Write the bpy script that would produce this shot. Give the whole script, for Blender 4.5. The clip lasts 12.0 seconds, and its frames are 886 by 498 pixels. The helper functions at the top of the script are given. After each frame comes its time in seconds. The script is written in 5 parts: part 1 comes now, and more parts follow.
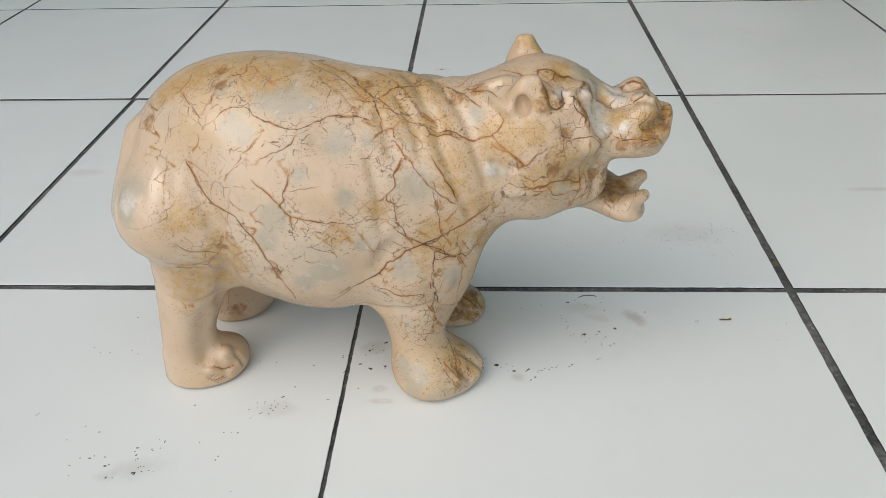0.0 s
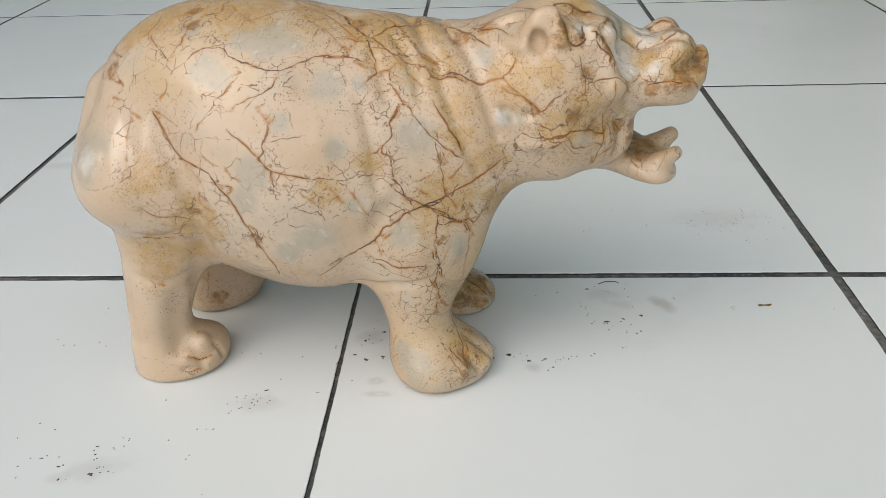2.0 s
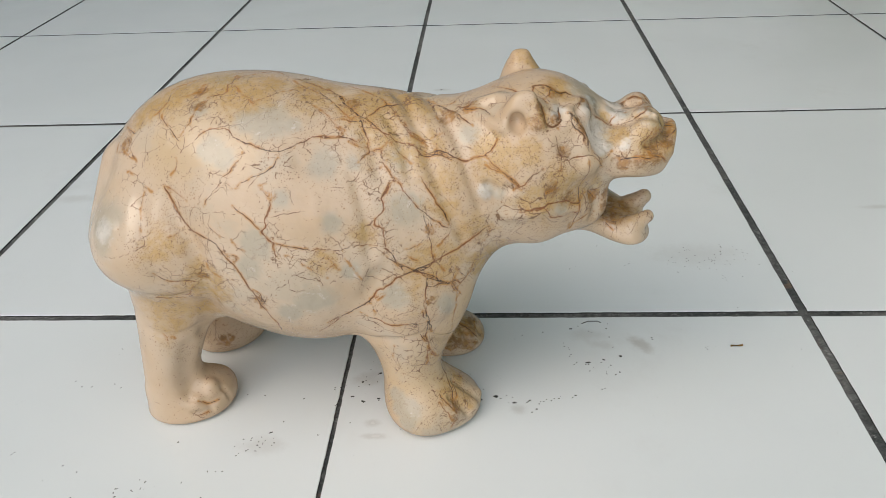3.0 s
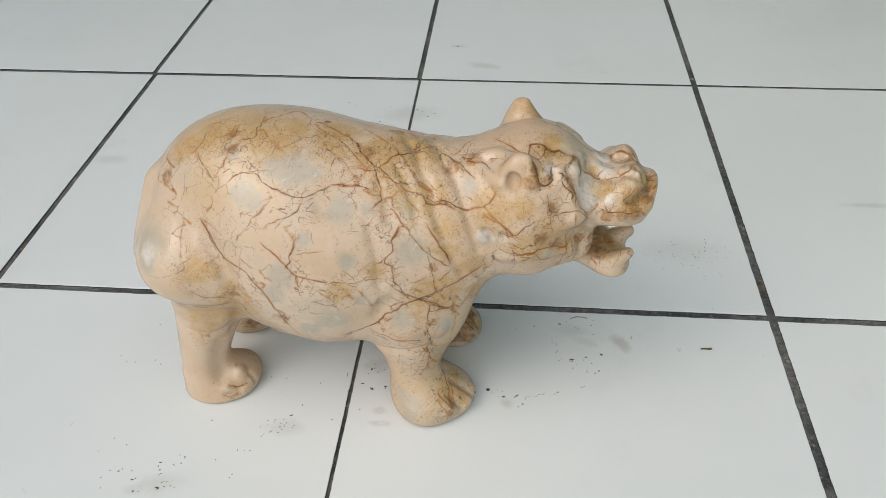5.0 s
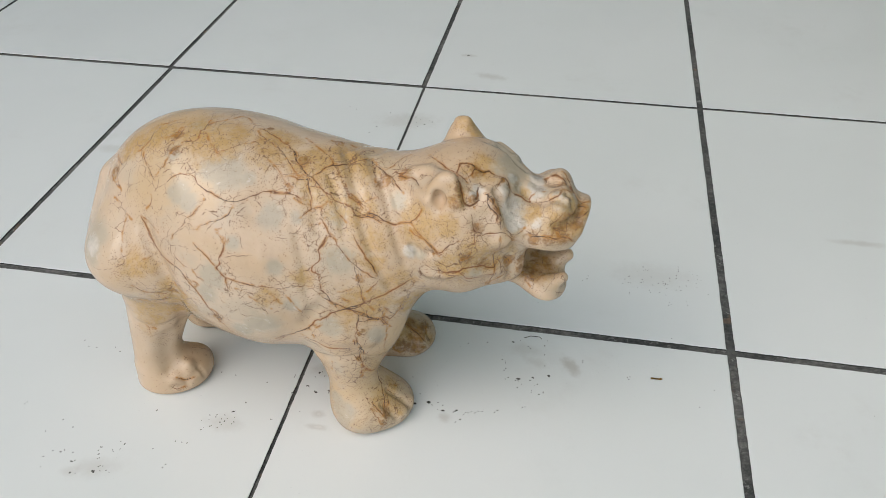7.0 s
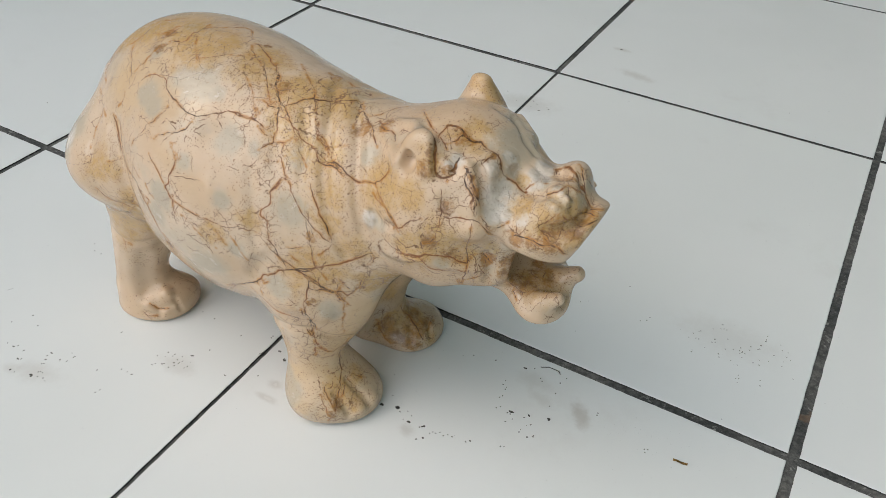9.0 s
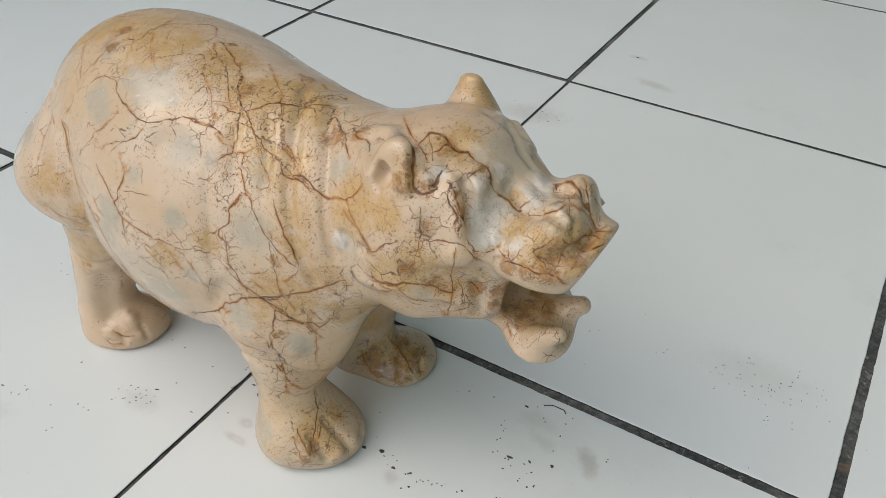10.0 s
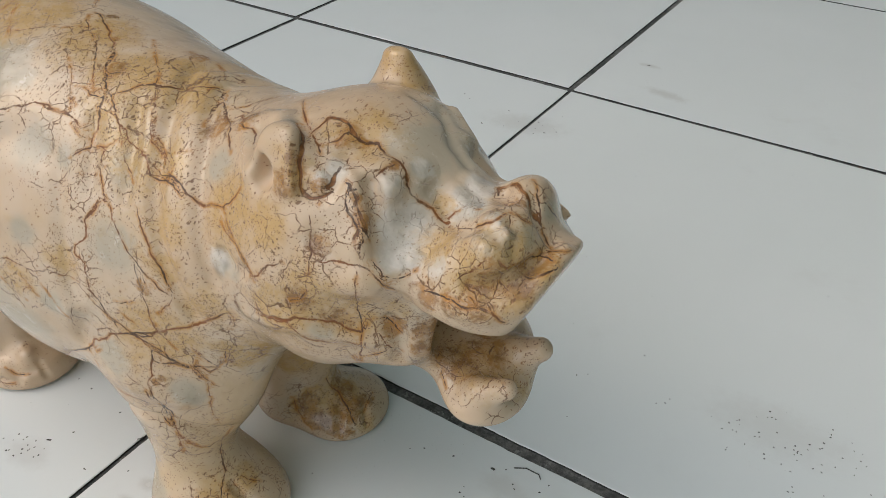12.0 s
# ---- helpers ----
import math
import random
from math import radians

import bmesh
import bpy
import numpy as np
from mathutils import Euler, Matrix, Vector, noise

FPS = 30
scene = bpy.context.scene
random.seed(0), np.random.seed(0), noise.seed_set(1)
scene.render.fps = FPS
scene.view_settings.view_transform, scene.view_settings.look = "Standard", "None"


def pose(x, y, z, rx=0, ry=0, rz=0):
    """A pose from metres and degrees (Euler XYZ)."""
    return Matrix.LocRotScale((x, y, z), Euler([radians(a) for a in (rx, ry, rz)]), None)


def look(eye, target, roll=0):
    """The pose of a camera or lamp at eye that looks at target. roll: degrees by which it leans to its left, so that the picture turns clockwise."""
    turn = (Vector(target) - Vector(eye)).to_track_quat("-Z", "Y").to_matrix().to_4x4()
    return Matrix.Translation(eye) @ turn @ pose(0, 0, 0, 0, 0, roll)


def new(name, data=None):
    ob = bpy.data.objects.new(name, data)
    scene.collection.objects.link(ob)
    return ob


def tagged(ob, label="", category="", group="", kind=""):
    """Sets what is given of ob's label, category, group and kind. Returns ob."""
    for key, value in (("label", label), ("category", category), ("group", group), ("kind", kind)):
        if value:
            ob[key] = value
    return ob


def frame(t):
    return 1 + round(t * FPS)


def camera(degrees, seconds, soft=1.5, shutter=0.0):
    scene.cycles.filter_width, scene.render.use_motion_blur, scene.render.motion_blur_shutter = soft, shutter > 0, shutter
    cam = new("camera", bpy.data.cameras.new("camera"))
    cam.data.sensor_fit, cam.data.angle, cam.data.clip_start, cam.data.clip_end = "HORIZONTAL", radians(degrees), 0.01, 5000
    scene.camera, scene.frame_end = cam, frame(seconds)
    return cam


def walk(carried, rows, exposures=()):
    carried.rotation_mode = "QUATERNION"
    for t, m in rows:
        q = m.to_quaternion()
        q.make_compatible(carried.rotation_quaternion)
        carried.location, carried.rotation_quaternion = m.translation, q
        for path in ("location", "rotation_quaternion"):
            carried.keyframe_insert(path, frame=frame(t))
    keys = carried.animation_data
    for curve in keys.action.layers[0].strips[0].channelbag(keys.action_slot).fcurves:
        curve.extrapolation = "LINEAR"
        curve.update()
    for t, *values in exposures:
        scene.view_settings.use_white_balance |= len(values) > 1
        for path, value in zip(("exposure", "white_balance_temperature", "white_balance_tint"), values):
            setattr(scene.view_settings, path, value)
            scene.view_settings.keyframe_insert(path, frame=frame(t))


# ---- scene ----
cam = camera(57.39, 12.0, 0.5)
PATH = [
    (0, (0.0946, -0.5249, 0.3680), (0.0660, -0.0186, 0.0473), -1.65),
    (0.5, (0.0969, -0.5179, 0.3466), (0.0668, -0.0106, 0.0276), -2.18),
    (1, (0.0950, -0.5063, 0.3203), (0.0640, 0.0037, 0.0057), -2.40),
    (1.5, (0.0919, -0.4956, 0.3018), (0.0601, 0.0191, -0.0050), -2.34),
    (2, (0.0920, -0.4920, 0.3032), (0.0596, 0.0277, 0.0051), -2.17),
    (2.5, (0.0988, -0.4986, 0.3291), (0.0645, 0.0218, 0.0325), -2.41),
    (3, (0.1025, -0.5017, 0.3563), (0.0674, 0.0128, 0.0496), -2.62),
    (3.5, (0.0994, -0.5006, 0.4005), (0.0647, -0.0005, 0.0708), -2.64),
    (3.7, (0.1001, -0.4997, 0.4124), (0.0650, -0.0078, 0.0707), -2.42),
    (5.3, (0.1144, -0.5000, 0.4754), (0.0686, -0.0366, 0.0971), -1.24),
    (5.5, (0.1096, -0.5097, 0.4836), (0.0681, -0.0457, 0.1054), -0.70),
    (6, (0.1069, -0.5202, 0.5014), (0.0715, -0.0576, 0.1210), -0.17),
    (6.5, (0.1343, -0.5059, 0.4880), (0.0874, -0.0441, 0.1078), -0.41),
    (7, (0.1932, -0.4870, 0.4722), (0.1049, -0.0280, 0.0959), -0.76),
    (7.2, (0.2094, -0.4815, 0.4680), (0.1009, -0.0257, 0.0933), -0.66),
    (8.8, (0.2873, -0.3932, 0.4102), (0.0723, 0.0219, 0.0341), 2.13),
    (9, (0.2872, -0.3810, 0.4038), (0.0658, 0.0312, 0.0281), 2.43),
    (9.5, (0.2826, -0.3570, 0.3929), (0.0521, 0.0528, 0.0202), 2.41),
    (10, (0.2783, -0.3321, 0.3737), (0.0418, 0.0790, 0.0061), 1.68),
    (10.5, (0.2849, -0.3102, 0.3488), (0.0433, 0.1016, -0.0145), 1.00),
    (11, (0.2892, -0.2868, 0.3332), (0.0418, 0.1247, -0.0266), 0.59),
    (11.5, (0.2844, -0.2634, 0.3253), (0.0295, 0.1463, -0.0314), 0.50),
    (12, (0.2775, -0.2534, 0.3211), (0.0172, 0.1572, -0.0305), 0.75),
]
walk(cam, [(t, look(eye, target, roll)) for t, eye, target, roll in PATH], ((0.0, 0.20), (7.0, 0.20), (9.5, 0.17), (10.5, 0.13), (12.0, 0.06)))
STEP, ROOF_EDGE = 0.00095, 0.18

from mathutils import kdtree

# ---- world, sun, exposure ----
world = bpy.data.worlds.new("world")
scene.world = world
world.use_nodes = True
wn = world.node_tree.nodes
sky = wn.new("ShaderNodeTexSky")
sky.sky_type = "NISHITA"
sky.sun_disc = False
sky.sun_elevation, sky.sun_rotation = radians(46), radians(235)
sky.dust_density = 3.0
wn["Background"].inputs["Strength"].default_value = 0.125
world.node_tree.links.new(sky.outputs["Color"], wn["Background"].inputs["Color"])
sun = new("sun", bpy.data.lights.new("sun", "SUN"))
sun.data.energy, sun.data.angle, sun.data.color = 1.65, radians(92), (1.0, 0.995, 0.955)
sun.matrix_basis = look((-0.3, -2.1, 2.8), (0, 0, 0))


# ---- materials ----
class Mat:
    """A node material in the making."""

    def __init__(self, name):
        self.m = bpy.data.materials.new(name)
        self.m.use_nodes = True
        self.t = self.m.node_tree
        self.b = self.t.nodes["Principled BSDF"]

    def node(self, kind, ins=(), **props):
        n = self.t.nodes.new("ShaderNode" + kind)
        for k, v in props.items():
            setattr(n, k, v)
        for k, v in dict(ins).items():
            self.put(n.inputs[k], v)
        return n

    def put(self, socket, v):
        if isinstance(v, bpy.types.NodeSocket):
            self.t.links.new(v, socket)
        else:
            socket.default_value = v

    def coords(self):
        return self.node("TexCoord").outputs["Object"]

    def noise(self, scale, detail=4, rough=0.55, at=None, distort=0.0):
        ins = {"Scale": scale, "Detail": detail, "Roughness": rough, "Distortion": distort}
        n = self.node("TexNoise", ins)
        if at is not None:
            self.put(n.inputs["Vector"], at)
        return n.outputs["Fac"]

    def ramp(self, v, lo, hi, to_lo=0.0, to_hi=1.0, smooth=True):
        n = self.node("MapRange", {"Value": v, "From Min": lo, "From Max": hi, "To Min": to_lo, "To Max": to_hi})
        n.interpolation_type = "SMOOTHSTEP" if smooth else "LINEAR"
        return n.outputs[0]

    def math(self, op, a, b=0.0):
        n = self.node("Math", operation=op)
        self.put(n.inputs[0], a)
        self.put(n.inputs[1], b)
        return n.outputs[0]

    def mix(self, f, a, b, blend="MIX"):
        n = self.node("Mix", data_type="RGBA", blend_type=blend)
        for i, v in ((0, f), (6, a), (7, b)):
            self.put(n.inputs[i], (*v, 1) if isinstance(v, tuple) else v)
        return n.outputs[2]

    def attr(self, name):
        return self.node("Attribute", attribute_name=name).outputs["Fac"]

    def bump(self, h, strength, distance, normal=None):
        n = self.node("Bump", {"Height": h, "Strength": strength, "Distance": distance})
        if normal is not None:
            self.put(n.inputs["Normal"], normal)
        return n.outputs[0]

    def done(self, colour, rough, normal=None, **more):
        self.put(self.b.inputs["Base Color"], (*colour, 1) if isinstance(colour, tuple) else colour)
        self.put(self.b.inputs["Roughness"], rough)
        if normal is not None:
            self.put(self.b.inputs["Normal"], normal)
        for k, v in more.items():
            self.put(self.b.inputs[k], v)
        return self.m


def glazed_tile():
    m = Mat("white_glazed_tile")
    at = m.node("NewGeometry").outputs["Position"]
    own = m.node("ObjectInfo").outputs["Random"]
    cloud = m.noise(4.0, 4, 0.5, at, 0.4)
    col = m.mix(m.ramp(cloud, 0.3, 0.7), (0.70, 0.73, 0.715), (0.73, 0.755, 0.742))
    col = m.mix(m.math("MULTIPLY", own, 0.3), col, (0.69, 0.71, 0.705))
    film = m.math("MULTIPLY", m.ramp(m.noise(7, 5, 0.65, at), 0.52, 0.74), m.ramp(m.noise(45, 4, 0.7, at), 0.40, 0.68))
    grit = m.math("MULTIPLY", m.ramp(m.noise(900, 2, 0.5, at), 0.70, 0.76), m.ramp(m.noise(12, 4, 0.6, at), 0.5, 0.62))
    dust = m.math("MULTIPLY", film, 0.10)

    def smudge(x, y, rx, ry, turn, deep):
        global_at = m.node("Mapping", {"Vector": at, "Location": (x, y, 0), "Rotation": (0, 0, radians(turn)), "Scale": (rx, ry, 1)}, vector_type="TEXTURE")
        gap = m.node("VectorMath", {0: global_at.outputs[0]}, operation="LENGTH").outputs["Value"]
        edge = m.math("ADD", gap, m.math("MULTIPLY", m.math("SUBTRACT", m.noise(110, 5, 0.7, at), 0.5), 1.1))
        return m.math("MULTIPLY", m.ramp(edge, 1.0, 0.15), deep)

    dust = m.math("ADD", dust, smudge(0.208, -0.039, 0.016, 0.008, -60, 0.45))
    dust = m.math("ADD", dust, smudge(0.180, -0.039, 0.014, 0.007, -20, 0.2))
    dust = m.math("ADD", dust, smudge(0.171, -0.027, 0.02, 0.01, 0, 0.2))
    dust = m.math("ADD", dust, smudge(-0.117, -0.191, 0.02, 0.01, 10, 0.12))
    dust = m.math("ADD", dust, smudge(-0.130, -0.198, 0.01, 0.006, 0, 0.15))
    dust = m.math("ADD", dust, smudge(-0.000, 0.316, 0.05, 0.025, 8, 0.22))
    dust = m.math("ADD", dust, smudge(0.079, 0.441, 0.03, 0.01, -10, 0.3))
    dust = m.math("ADD", dust, smudge(0.042, 0.496, 0.015, 0.006, 0, 0.3))
    dust = m.math("ADD", dust, smudge(0.272, 0.083, 0.05, 0.025, 0, 0.16))
    dust = m.math("ADD", dust, smudge(0.026, -0.119, 0.008, 0.005, 0, 0.3))
    dust = m.math("ADD", dust, smudge(0.029, -0.131, 0.012, 0.004, 0, 0.3))
    dust = m.math("ADD", dust, smudge(0.018, -0.076, 0.014, 0.01, 0, 0.3))
    dust = m.math("ADD", dust, smudge(-0.312, 0.202, 0.03, 0.012, 0, 0.2))
    dust = m.math("ADD", dust, smudge(0.464, 0.162, 0.04, 0.006, 0, 0.3))
    dust = m.math("ADD", dust, smudge(-0.111, -0.193, 0.03, 0.012, 20, 0.12))
    dust = m.math("ADD", dust, smudge(-0.039, -0.139, 0.02, 0.012, 0, 0.2))
    dust = m.math("ADD", dust, smudge(0.119, -0.106, 0.008, 0.006, 0, 0.3))
    col = m.mix(dust, col, (0.37, 0.335, 0.285))
    col = m.mix(m.math("MULTIPLY", grit, 0.5), col, (0.2, 0.2, 0.19))
    rough = m.math("ADD", m.ramp(cloud, 0.3, 0.75, 0.17, 0.24), m.math("MULTIPLY", dust, 0.15))
    nor = m.bump(m.noise(11, 2, 0.5, at), 0.10, 0.002)
    return m.done(col, rough, nor)


def grout():
    m = Mat("dark_grout")
    at = m.node("NewGeometry").outputs["Position"]
    n = m.noise(260, 5, 0.75, at)
    fade = m.ramp(m.noise(9, 3, 0.55, at), 0.40, 0.62)
    col = m.mix(m.ramp(n, 0.35, 0.7), m.mix(fade, (0.028, 0.031, 0.030), (0.075, 0.075, 0.071)), m.mix(fade, (0.085, 0.09, 0.086), (0.19, 0.185, 0.172)))
    col = m.mix(m.math("MULTIPLY", m.ramp(m.noise(38, 3, 0.6, at), 0.62, 0.70), 0.6), col, (0.20, 0.125, 0.075))
    flecks = m.math("MULTIPLY", m.ramp(m.noise(330, 3, 0.6, at), 0.56, 0.66), m.ramp(m.noise(30, 3, 0.6, at), 0.46, 0.58))
    col = m.mix(m.math("MULTIPLY", flecks, 0.7), col, (0.30, 0.30, 0.28))
    return m.done(col, 0.9, m.bump(n, 0.9, 0.001))


def tile_side():
    # near black: dirt, and the shade of the joint gap put into the colour
    m = Mat("dirty_shaded_tile_edge")
    at = m.node("NewGeometry").outputs["Position"]
    return m.done(m.mix(m.ramp(m.noise(150, 4, 0.7, at), 0.35, 0.7), (0.012, 0.014, 0.013), (0.05, 0.05, 0.047)), 0.9)


def plain(name, colour, rough=0.85, scale=6.0, spread=0.06):
    m = Mat(name)
    at = m.node("NewGeometry").outputs["Position"]
    lo, hi = (tuple(c * (1 + s * spread) for c in colour) for s in (-1, 1))
    col = m.mix(m.ramp(m.noise(scale, 6, 0.6, at), 0.3, 0.7), lo, hi)
    return m.done(col, rough, m.bump(m.noise(scale * 40, 3, 0.6, at), 0.3, 0.001))


def marble():
    """Polished beige stone with grey clouds, ochre bands and rust-brown veins."""
    m = Mat("veined_beige_stone")
    at = m.coords()

    def bend(scale, far):
        wob = m.node("TexNoise", {"Vector": at, "Scale": scale, "Detail": 4.0, "Roughness": 0.65})
        off = m.node("VectorMath", {0: wob.outputs["Color"], 1: (0.5, 0.5, 0.5)}, operation="SUBTRACT")
        off = m.node("VectorMath", {0: off.outputs[0], "Scale": far}, operation="SCALE")
        return m.node("VectorMath", {0: at, 1: off.outputs[0]}, operation="ADD").outputs[0]

    bent, crinkled = bend(22.0, 0.03), bend(70.0, 0.007)
    base = m.mix(m.ramp(m.noise(16, 4, 0.55, at), 0.35, 0.68), (0.555, 0.402, 0.262), (0.61, 0.475, 0.345))
    base = m.mix(m.ramp(m.noise(10, 3, 0.5, bent), 0.48, 0.68, 0, 0.65), base, (0.53, 0.37, 0.19))
    # grey translucent clouds with crisp broken rims
    rim = m.math("ADD", m.attr("grey"), m.math("MULTIPLY", m.math("SUBTRACT", m.noise(45, 5, 0.65, bent), 0.5), 1.5))
    own = m.ramp(rim, 0.1, 0.85)
    loose = m.ramp(m.noise(34, 3, 0.5, bent), 0.54, 0.68)
    grey = m.math("MAXIMUM", m.math("MULTIPLY", loose, 0.6), own)
    col = m.mix(m.math("MULTIPLY", grey, 0.8), base, m.mix(own, (0.485, 0.415, 0.315), (0.435, 0.38, 0.29)))
    # white calcite scratches in the grey
    white = m.math("MULTIPLY", m.ramp(m.noise(120, 5, 0.7, crinkled), 0.58, 0.68), own)
    col = m.mix(m.math("MULTIPLY", white, 0.4), col, (0.72, 0.63, 0.55))
    chalk = m.ramp(m.math("ADD", m.attr("pale"), m.math("MULTIPLY", m.math("SUBTRACT", m.noise(80, 5, 0.65, bent), 0.5), 1.0)), 0.25, 0.7)
    col = m.mix(m.math("MULTIPLY", chalk, 0.75), col, m.mix(m.ramp(m.noise(95, 4, 0.6, at), 0.35, 0.65), (0.47, 0.43, 0.365), (0.66, 0.61, 0.54)))
    # ochre stain round the veins
    def patch(name, grain, lo, hi):
        return m.ramp(m.math("ADD", m.attr(name), m.math("MULTIPLY", m.math("SUBTRACT", m.noise(grain, 6, 0.7, bent), 0.5), 2.2)), lo, hi)

    ochre = m.math("MULTIPLY", patch("ochre", 48, 0.2, 0.85), m.ramp(m.noise(190, 4, 0.7, at), 0.32, 0.60, 0.45, 1.0))
    col = m.mix(m.math("MULTIPLY", ochre, 0.8), col, (0.50, 0.315, 0.115))
    stained = m.math("MULTIPLY", patch("rust", 95, 0.5, 0.85), m.ramp(m.noise(260, 4, 0.7, at), 0.34, 0.58, 0.3, 1.0))
    col = m.mix(m.math("MULTIPLY", stained, 0.85), col, m.mix(m.ramp(m.noise(120, 4, 0.6, at), 0.4, 0.6), (0.23, 0.115, 0.042), (0.40, 0.20, 0.06)))
    # rust pores: short dashes, in swarms
    crowd = m.math("ADD", m.noise(24, 6, 0.7, at), m.math("MULTIPLY", m.math("MAXIMUM", m.attr("ochre"), m.attr("rust")), 0.22))
    swarm = m.math("MULTIPLY", m.ramp(crowd, 0.42, 0.66), m.ramp(m.noise(150, 3, 0.6, at), 0.36, 0.58, 0.25, 1.0))

    def dashes(scale, turn, stretch, size, share):
        laid = m.node("Mapping", {"Vector": crinkled, "Rotation": turn, "Scale": (1.0, stretch, 1.0)}).outputs[0]
        cell = m.node("TexVoronoi", {"Vector": laid, "Scale": scale})
        pick = m.node("SeparateColor", {"Color": cell.outputs["Color"]}).outputs
        inside = m.ramp(m.math("DIVIDE", cell.outputs["Distance"], m.math("ADD", 0.45, m.math("MULTIPLY", pick[1], 0.8))), size, size * 0.6)
        return m.math("MULTIPLY", inside, m.math("LESS_THAN", pick[0], m.math("MULTIPLY", swarm, share)))

    spots = m.math("MAXIMUM", dashes(1500.0, (0.4, 0.9, 0.3), 0.42, 0.42, 0.7), dashes(1150.0, (1.3, 0.2, 1.1), 0.5, 0.38, 0.5))
    spots = m.math("MAXIMUM", spots, dashes(700.0, (0.7, 1.6, 2.0), 0.45, 0.34, 0.28))
    spots = m.math("MULTIPLY", spots, m.ramp(m.math("MAXIMUM", own, chalk), 0.2, 0.9, 0.8, 0.3))
    col = m.mix(spots, col, m.mix(m.ramp(m.noise(60, 2, 0.5, at), 0.4, 0.6), (0.14, 0.055, 0.013), (0.27, 0.12, 0.03)))

    # hairline cracks, broken into strokes
    def cracks(scale, wide, patch, lo):
        edge = m.node("TexVoronoi", {"Vector": crinkled, "Scale": scale}, feature="DISTANCE_TO_EDGE").outputs["Distance"]
        gate = m.math("MULTIPLY", m.ramp(m.math("ADD", m.noise(patch, 5, 0.65, bent), m.math("MULTIPLY", m.ramp(m.attr("vein"), 12.0, 1.0), 0.07)), lo, lo + 0.07), m.ramp(m.noise(170, 3, 0.6, at), 0.42, 0.52))
        return m.math("MULTIPLY", m.ramp(edge, wide, wide * 0.25), gate)

    hair = m.math("MAXIMUM", cracks(32.0, 0.009, 26, 0.53), m.math("MAXIMUM", cracks(70.0, 0.018, 34, 0.525), cracks(170.0, 0.038, 30, 0.56)))
    col = m.mix(m.math("MULTIPLY", hair, m.ramp(m.math("MAXIMUM", own, chalk), 0.2, 0.9, 0.85, 0.3)), col, (0.14, 0.054, 0.013))
    # the large veins: dark thin lines, wide ones filled with lighter rust
    off = m.node("VectorMath", {0: m.node("Attribute", attribute_name="vein_off").outputs["Vector"]}, operation="LENGTH").outputs["Value"]
    far = m.math("MULTIPLY", m.attr("vein"), m.ramp(m.attr("vein"), 1.3, 2.4))
    gap = m.math("MAXIMUM", off, far)
    ragged = m.math("ADD", m.math("MULTIPLY", m.math("SUBTRACT", m.noise(650, 3, 0.7, at), 0.5), 0.5), m.math("MULTIPLY", m.math("SUBTRACT", m.noise(170, 2, 0.5, at), 0.5), 0.5))
    half = m.attr("vein_half")
    wide = m.math("DIVIDE", m.math("ADD", gap, m.math("MULTIPLY", ragged, m.math("ADD", half, 0.3))), half)
    vein = m.math("MULTIPLY", m.ramp(wide, 1.3, 0.65), m.ramp(m.noise(140, 5, 0.7, at), 0.32, 0.50, 0.35, 1.0))
    halo = m.math("MULTIPLY", m.ramp(m.math("ADD", gap, m.math("MULTIPLY", ragged, 1.2)), 1.5, 0.1), m.ramp(m.noise(110, 4, 0.7, at), 0.42, 0.62))
    col = m.mix(m.math("MULTIPLY", halo, 0.8), col, (0.44, 0.19, 0.032))
    thin = m.mix(m.ramp(m.noise(45, 3, 0.6, at), 0.40, 0.62), (0.042, 0.015, 0.004), (0.21, 0.064, 0.007))
    fill = m.mix(m.ramp(wide, 0.45, 0.95), m.mix(m.ramp(m.noise(240, 4, 0.7, at), 0.38, 0.62), (0.13, 0.042, 0.010), (0.31, 0.12, 0.028)), (0.06, 0.022, 0.006))
    col = m.mix(m.math("MULTIPLY", vein, 0.94), col, m.mix(m.ramp(half, 0.36, 0.62), thin, fill))
    pits = m.math("MAXIMUM", vein, m.math("MAXIMUM", spots, hair))
    rough = m.math("ADD", m.ramp(m.noise(55, 4, 0.6, at), 0.3, 0.7, 0.10, 0.22), m.math("MULTIPLY", pits, 0.3))
    relief = m.math("SUBTRACT", m.math("MULTIPLY", m.noise(60, 4, 0.55, at), 0.8), m.math("MULTIPLY", pits, 0.3))
    chisel = m.bump(m.noise(32, 3, 0.5, at), 0.55, 0.003)
    crumple = m.math("MULTIPLY", m.noise(85, 3, 0.5, at), m.math("MAXIMUM", m.math("MULTIPLY", m.attr("pale"), 1.0), 0.12))
    nor = m.bump(crumple, 0.8, 0.004, m.bump(relief, 0.5, 0.0012, chisel))
    m.b.inputs["IOR"].default_value = 1.53
    m.b.inputs["Subsurface Weight"].default_value = 0.06
    m.b.inputs["Subsurface Radius"].default_value = (0.006, 0.004, 0.0025)
    m.b.inputs["Subsurface Scale"].default_value = 1.0
    return m.done(col, rough, nor)


TILE, GROUT, SIDE = glazed_tile(), grout(), tile_side()
# for the added panel on the right, which dims and greens the light
GREEN = plain("dark_green_shade_panel", (0.13, 0.195, 0.155))
WALL, CEIL, GROUND = plain("grey_white_plaster", (0.60, 0.64, 0.66)), plain("green_ceiling_paint", (0.40, 0.50, 0.45)), plain("bare_concrete_ground", (0.30, 0.29, 0.27))
STONE = marble()


def mesh_object(name, bm, material, parent=None):
    me = bpy.data.meshes.new(name)
    bm.to_mesh(me)
    bm.free()
    me.materials.append(material)
    ob = new(name, me)
    ob.parent = parent
    return ob


